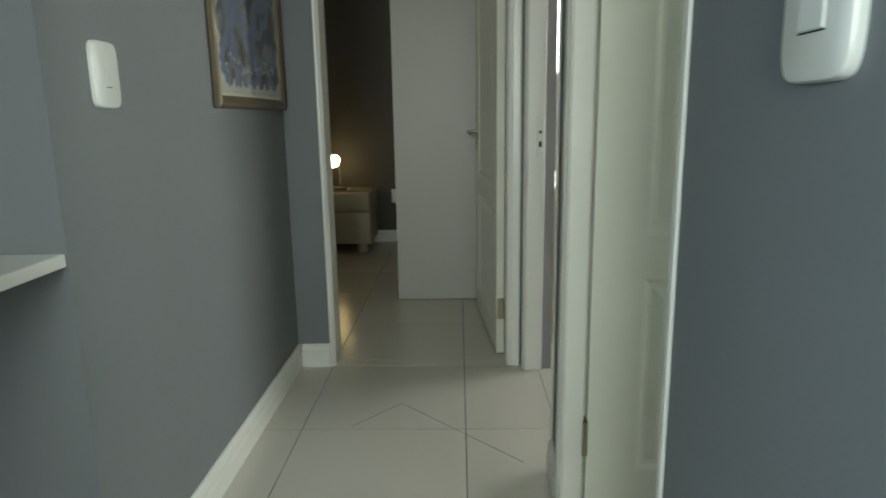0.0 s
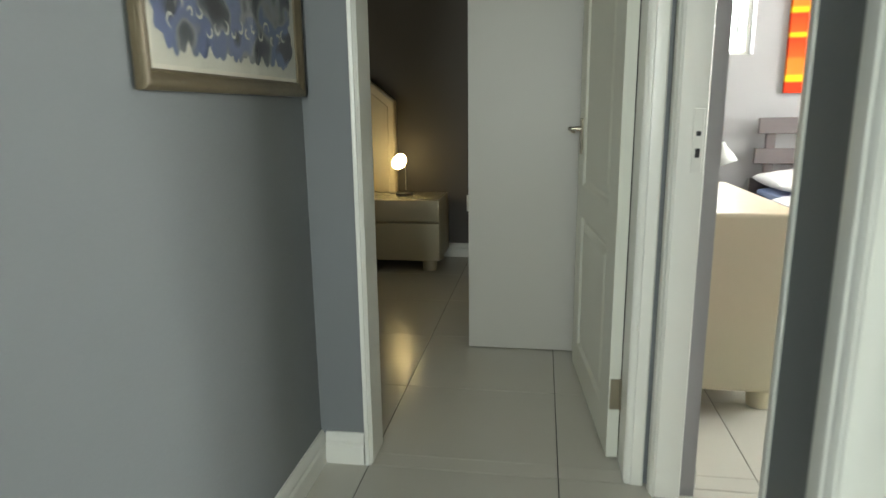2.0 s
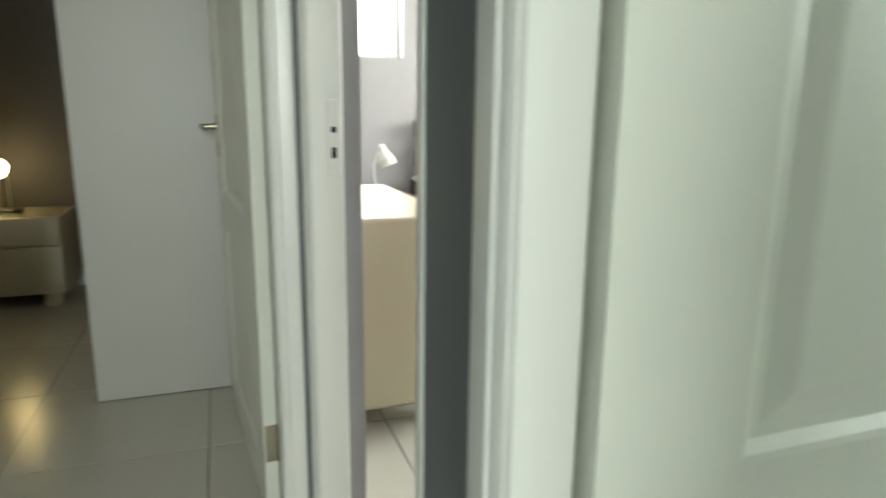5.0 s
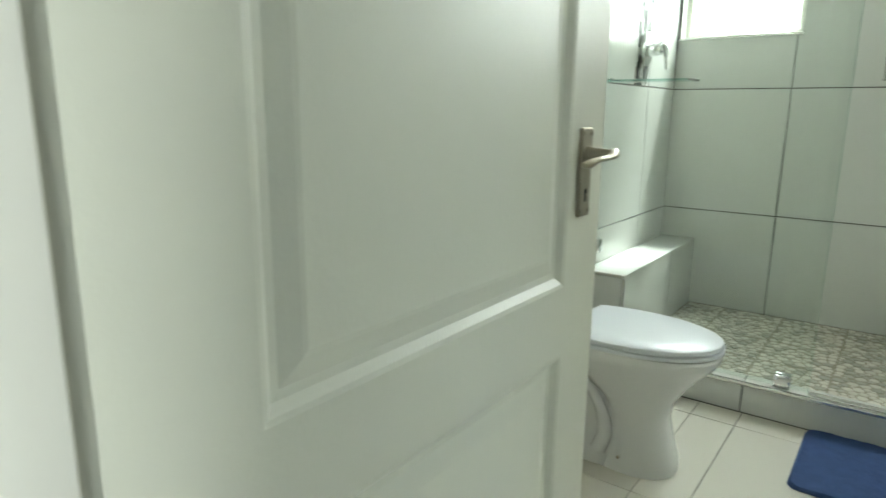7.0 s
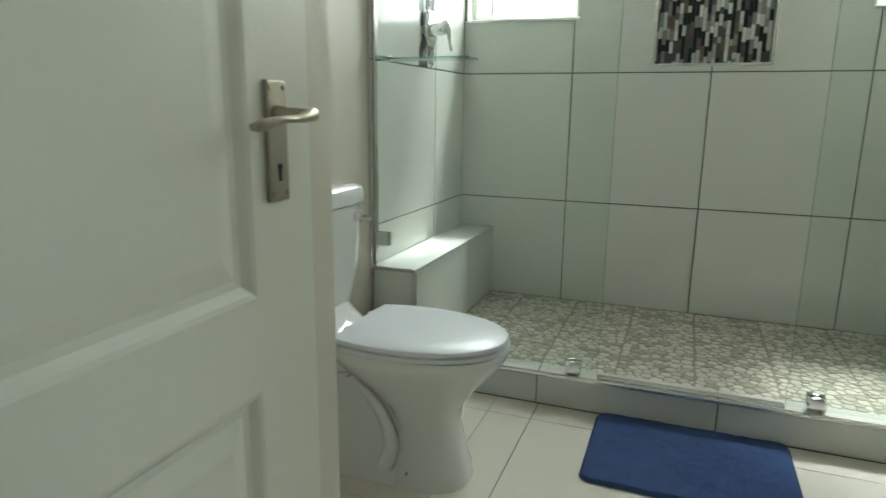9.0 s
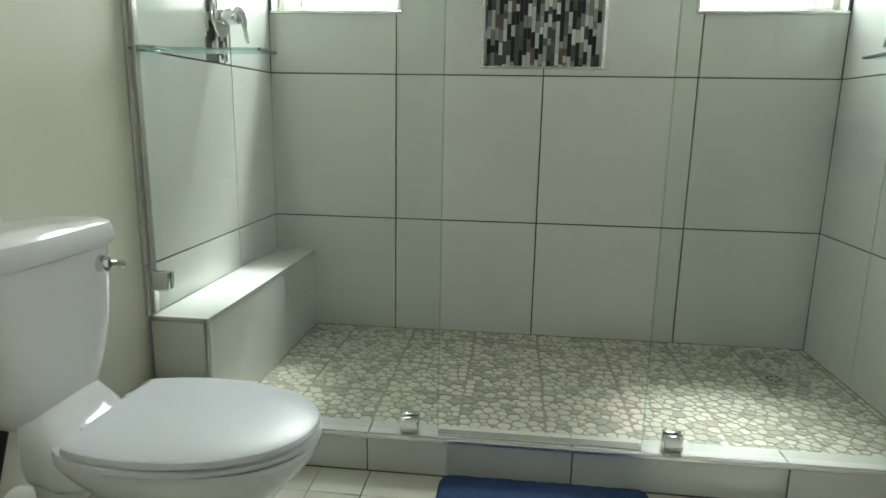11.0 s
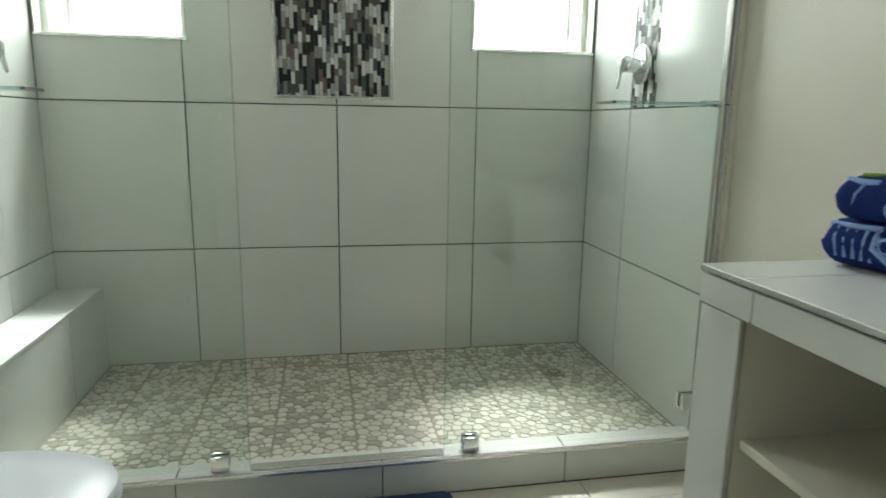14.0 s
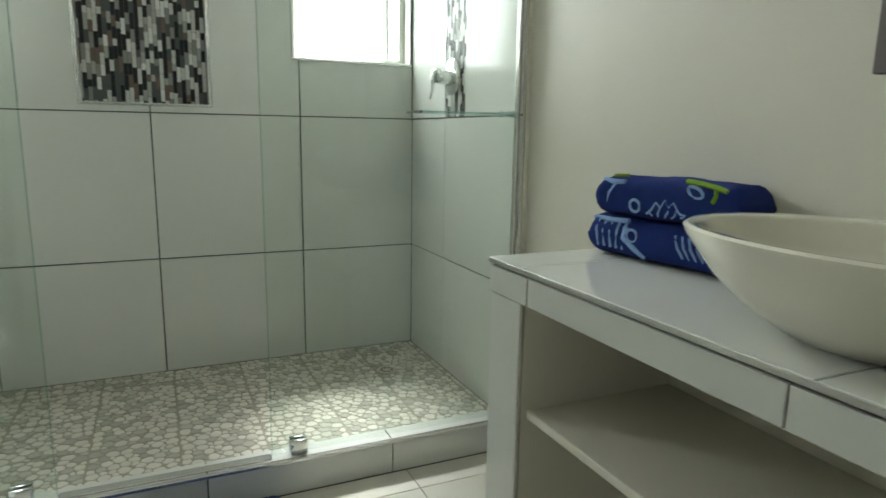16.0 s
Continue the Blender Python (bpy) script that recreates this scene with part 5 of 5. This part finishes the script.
def pebble_material(name, source):
    """Cream and grey slices, picked piece by piece."""
    m = material(name, (0.5, 0.5, 0.45), 0.36, vary=0.10, scale=26, fine=150, bump=0.10)
    nt = m.node_tree
    ramp = nt.nodes.new("ShaderNodeValToRGB")
    els = ramp.color_ramp.elements
    els.new(0.40), els.new(0.55)
    for e, (at, c) in zip(els, ((0.0, (0.31, 0.31, 0.255)), (0.27, (0.42, 0.41, 0.34)), (0.36, (0.56, 0.54, 0.46)), (1.0, (0.66, 0.64, 0.56)))):
        e.position, e.color = at, (*c, 1)
    if source == "object":
        nt.links.new(nt.nodes.new("ShaderNodeObjectInfo").outputs["Random"], ramp.inputs[0])
    else:
        nt.links.new(nt.nodes.new("ShaderNodeNewGeometry").outputs["Random Per Island"], ramp.inputs[0])
    mul = nt.nodes.new("ShaderNodeMix")
    mul.data_type, mul.blend_type = "RGBA", "MULTIPLY"
    mul.inputs[0].default_value = 0.35
    p = nt.nodes["Principled BSDF"]
    nt.links.new(ramp.outputs[0], mul.inputs[6])
    nt.links.new(p.inputs["Base Color"].links[0].from_socket, mul.inputs[7])
    nt.links.new(mul.outputs[2], p.inputs["Base Color"])
    return m


M_PEB_ONE, M_PEB_ALL = pebble_material("pebble_slice", "object"), pebble_material("pebble_slices", "island")


def pebbles():
    """Flat pebbles on 0.3 m sheets, each grown until it nearly meets its neighbours."""
    rnd = random.Random(33)
    X0, X1, Y0, Y1, P, C = 3.270, 4.198, 0.275, 2.360, 0.2685, 0.06
    cell, seeds = {}, []

    def near(x, y):
        cx, cy = int(x / C), int(y / C)
        return [q for i in (-1, 0, 1) for j in (-1, 0, 1) for q in cell.get((cx + i, cy + j), ())]
    for r, tries in ((0.0180, 9000), (0.0145, 20000), (0.0110, 30000), (0.0085, 18000)):
        for _ in range(tries):
            x, y = rnd.uniform(X0 + 0.6 * r, X1 - 0.6 * r), rnd.uniform(Y0 + 0.6 * r, Y1 - 0.6 * r)
            fx, fy = (x - X0) % P, (y - 0.2985) % P
            if min(fx, P - fx) < r * 0.75 or min(fy, P - fy) < r * 0.75 or (x - 3.85) ** 2 + (y - 0.52) ** 2 < (0.045 + r) ** 2:
                continue
            rr = r * rnd.uniform(0.9, 1.1)
            if all((px - x) ** 2 + (py - y) ** 2 > ((pr + rr) * 0.93) ** 2 for px, py, pr in near(x, y)):
                cell.setdefault((int(x / C), int(y / C)), []).append((x, y, rr))
                seeds.append((x, y, rr))
    out = []
    n, gap = 14, 0.0019
    for x, y, r in seeds:
        fx, fy = (x - X0) % P, (y - 0.2985) % P
        walls = [((1, 0), min(P - fx, X1 - x + gap)), ((-1, 0), fx), ((0, 1), min(P - fy, Y1 - y)), ((0, -1), min(fy, y - Y0))]
        limits = [(u, d - 0.0028) for u, d in walls]
        for px, py, pr in near(x, y):
            dx, dy = px - x, py - y
            d = math.hypot(dx, dy)
            if 1e-6 < d < 0.055:
                limits.append(((dx / d, dy / d), d * r / (r + pr) - gap))
        ph = rnd.uniform(0, 6.3)
        rad = []
        for k in range(n):
            a = 2 * math.pi * k / n
            c, sn = math.cos(a), math.sin(a)
            q = r * (1.28 + 0.14 * math.sin(2 * a + ph))
            for (ux, uy), d in limits:
                cs = c * ux + sn * uy
                if cs > 0.1:
                    q = min(q, d / cs)
            rad.append(max(q, 0.003))
        sm = [min(rad[k], 0.25 * rad[k - 1] + 0.5 * rad[k] + 0.25 * rad[(k + 1) % n]) for k in range(n)]
        out.append((x, y, [(sm[k] * math.cos(2 * math.pi * k / n), sm[k] * math.sin(2 * math.pi * k / n)) for k in range(n)]))
    return out


made = pebbles()
made.sort(key=lambda p: (p[0] - 3.27) + abs(p[1] - 1.30) * 0.25)
PROFILE = ((-0.004, 1.0), (0.0012, 0.985), (0.0022, 0.92))
prnd = random.Random(5)
for x, y, pts in made[:300]:
    bm = bmesh.new()
    loft(bm, [[(px * q, py * q, z) for px, py in pts] for z, q in PROFILE], False, True)
    ob = new("pebble", finish("pebble", bm, M_PEB_ONE, True))
    ob.parent = pan
    ob.location = (x, y, SZ - 0.006)
verts, faces = [], []
for x, y, pts in made[300:]:
    base, n, h = len(verts), len(pts), prnd.uniform(-0.0005, 0.0005)
    for z, q in PROFILE:
        verts += [(x + px * q, y + py * q, SZ - 0.006 + z + h) for px, py in pts]
    for lv in (0, n):
        faces += [(base + lv + k, base + lv + (k + 1) % n, base + lv + n + (k + 1) % n, base + lv + n + k) for k in range(n)]
    faces.append(tuple(base + 2 * n + k for k in range(n)))
me = bpy.data.meshes.new("pebbles")
me.from_pydata(verts, [], faces)
me.materials.append(M_PEB_ALL)
rest = new("pebbles", me)
rest.parent = pan
tagged(rest, "cream and grey sliced pebbles set in grout", kind="stuff")


def floor_tiles(x0, x1, y0, y1, ox, oy, p, mat):
    """Square tiles on a grid through (ox, oy), cut to the room."""
    g = 0.0016
    i0, i1 = math.floor((x0 - ox) / p), math.ceil((x1 - ox) / p)
    j0, j1 = math.floor((y0 - oy) / p), math.ceil((y1 - oy) / p)
    for i in range(i0, i1):
        for j in range(j0, j1):
            a, b = max(x0, ox + i * p + g), min(x1, ox + (i + 1) * p - g)
            c, d = max(y0, oy + j * p + g), min(y1, oy + (j + 1) * p - g)
            if b - a > 0.006 and d - c > 0.006:
                part("tile", boxes((a, b, c, d, -0.010, 0.0), bevel=0.0008), mat, floor)


floor_tiles(-0.85, 1.0, -2.2, 3.06, 0.085, 2.99, 0.59, M_FLOOR)
floor_tiles(-3.0, 0.945, 3.062, 5.9, 0.085, 2.99, 0.59, M_FLOOR)
floor_tiles(1.002, 2.02, 2.14, 3.062, 1.262, 2.99, 0.59, M_FLOOR)
floor_tiles(1.055, 4.2, 3.064, 5.9, 1.262, 2.99, 0.59, M_FLOOR)
floor_tiles(2.02, 4.2, 2.68, 3.062, 1.262, 2.99, 0.59, M_FLOOR)
floor_tiles(1.002, 3.181, 0.245, 2.028, 3.06, 1.88, 0.6, M_BFLOOR)
floor_tiles(2.075, 3.181, 2.03, 2.545, 3.06, 1.88, 0.6, M_BFLOOR)


def joint(a, b, w=0.0022):
    """A cut joint across a tile."""
    a, b = Vector((*a, 0)), Vector((*b, 0))
    n = Vector((-(b - a).y, (b - a).x, 0)).normalized() * w / 2
    bm = bmesh.new()
    loft(bm, [[p - n + Vector((0, 0, -0.002)), p + n + Vector((0, 0, -0.002)), p + n + Vector((0, 0, 0.0004)), p - n + Vector((0, 0, 0.0004))] for p in (a, b)])
    part("cut_joint", bm, M_GROUT, floor, "dark diagonal cut across a floor tile")


joint((0.428, 2.609), (0.86, 2.176))
joint((0.426, 2.607), (0.26, 2.42))
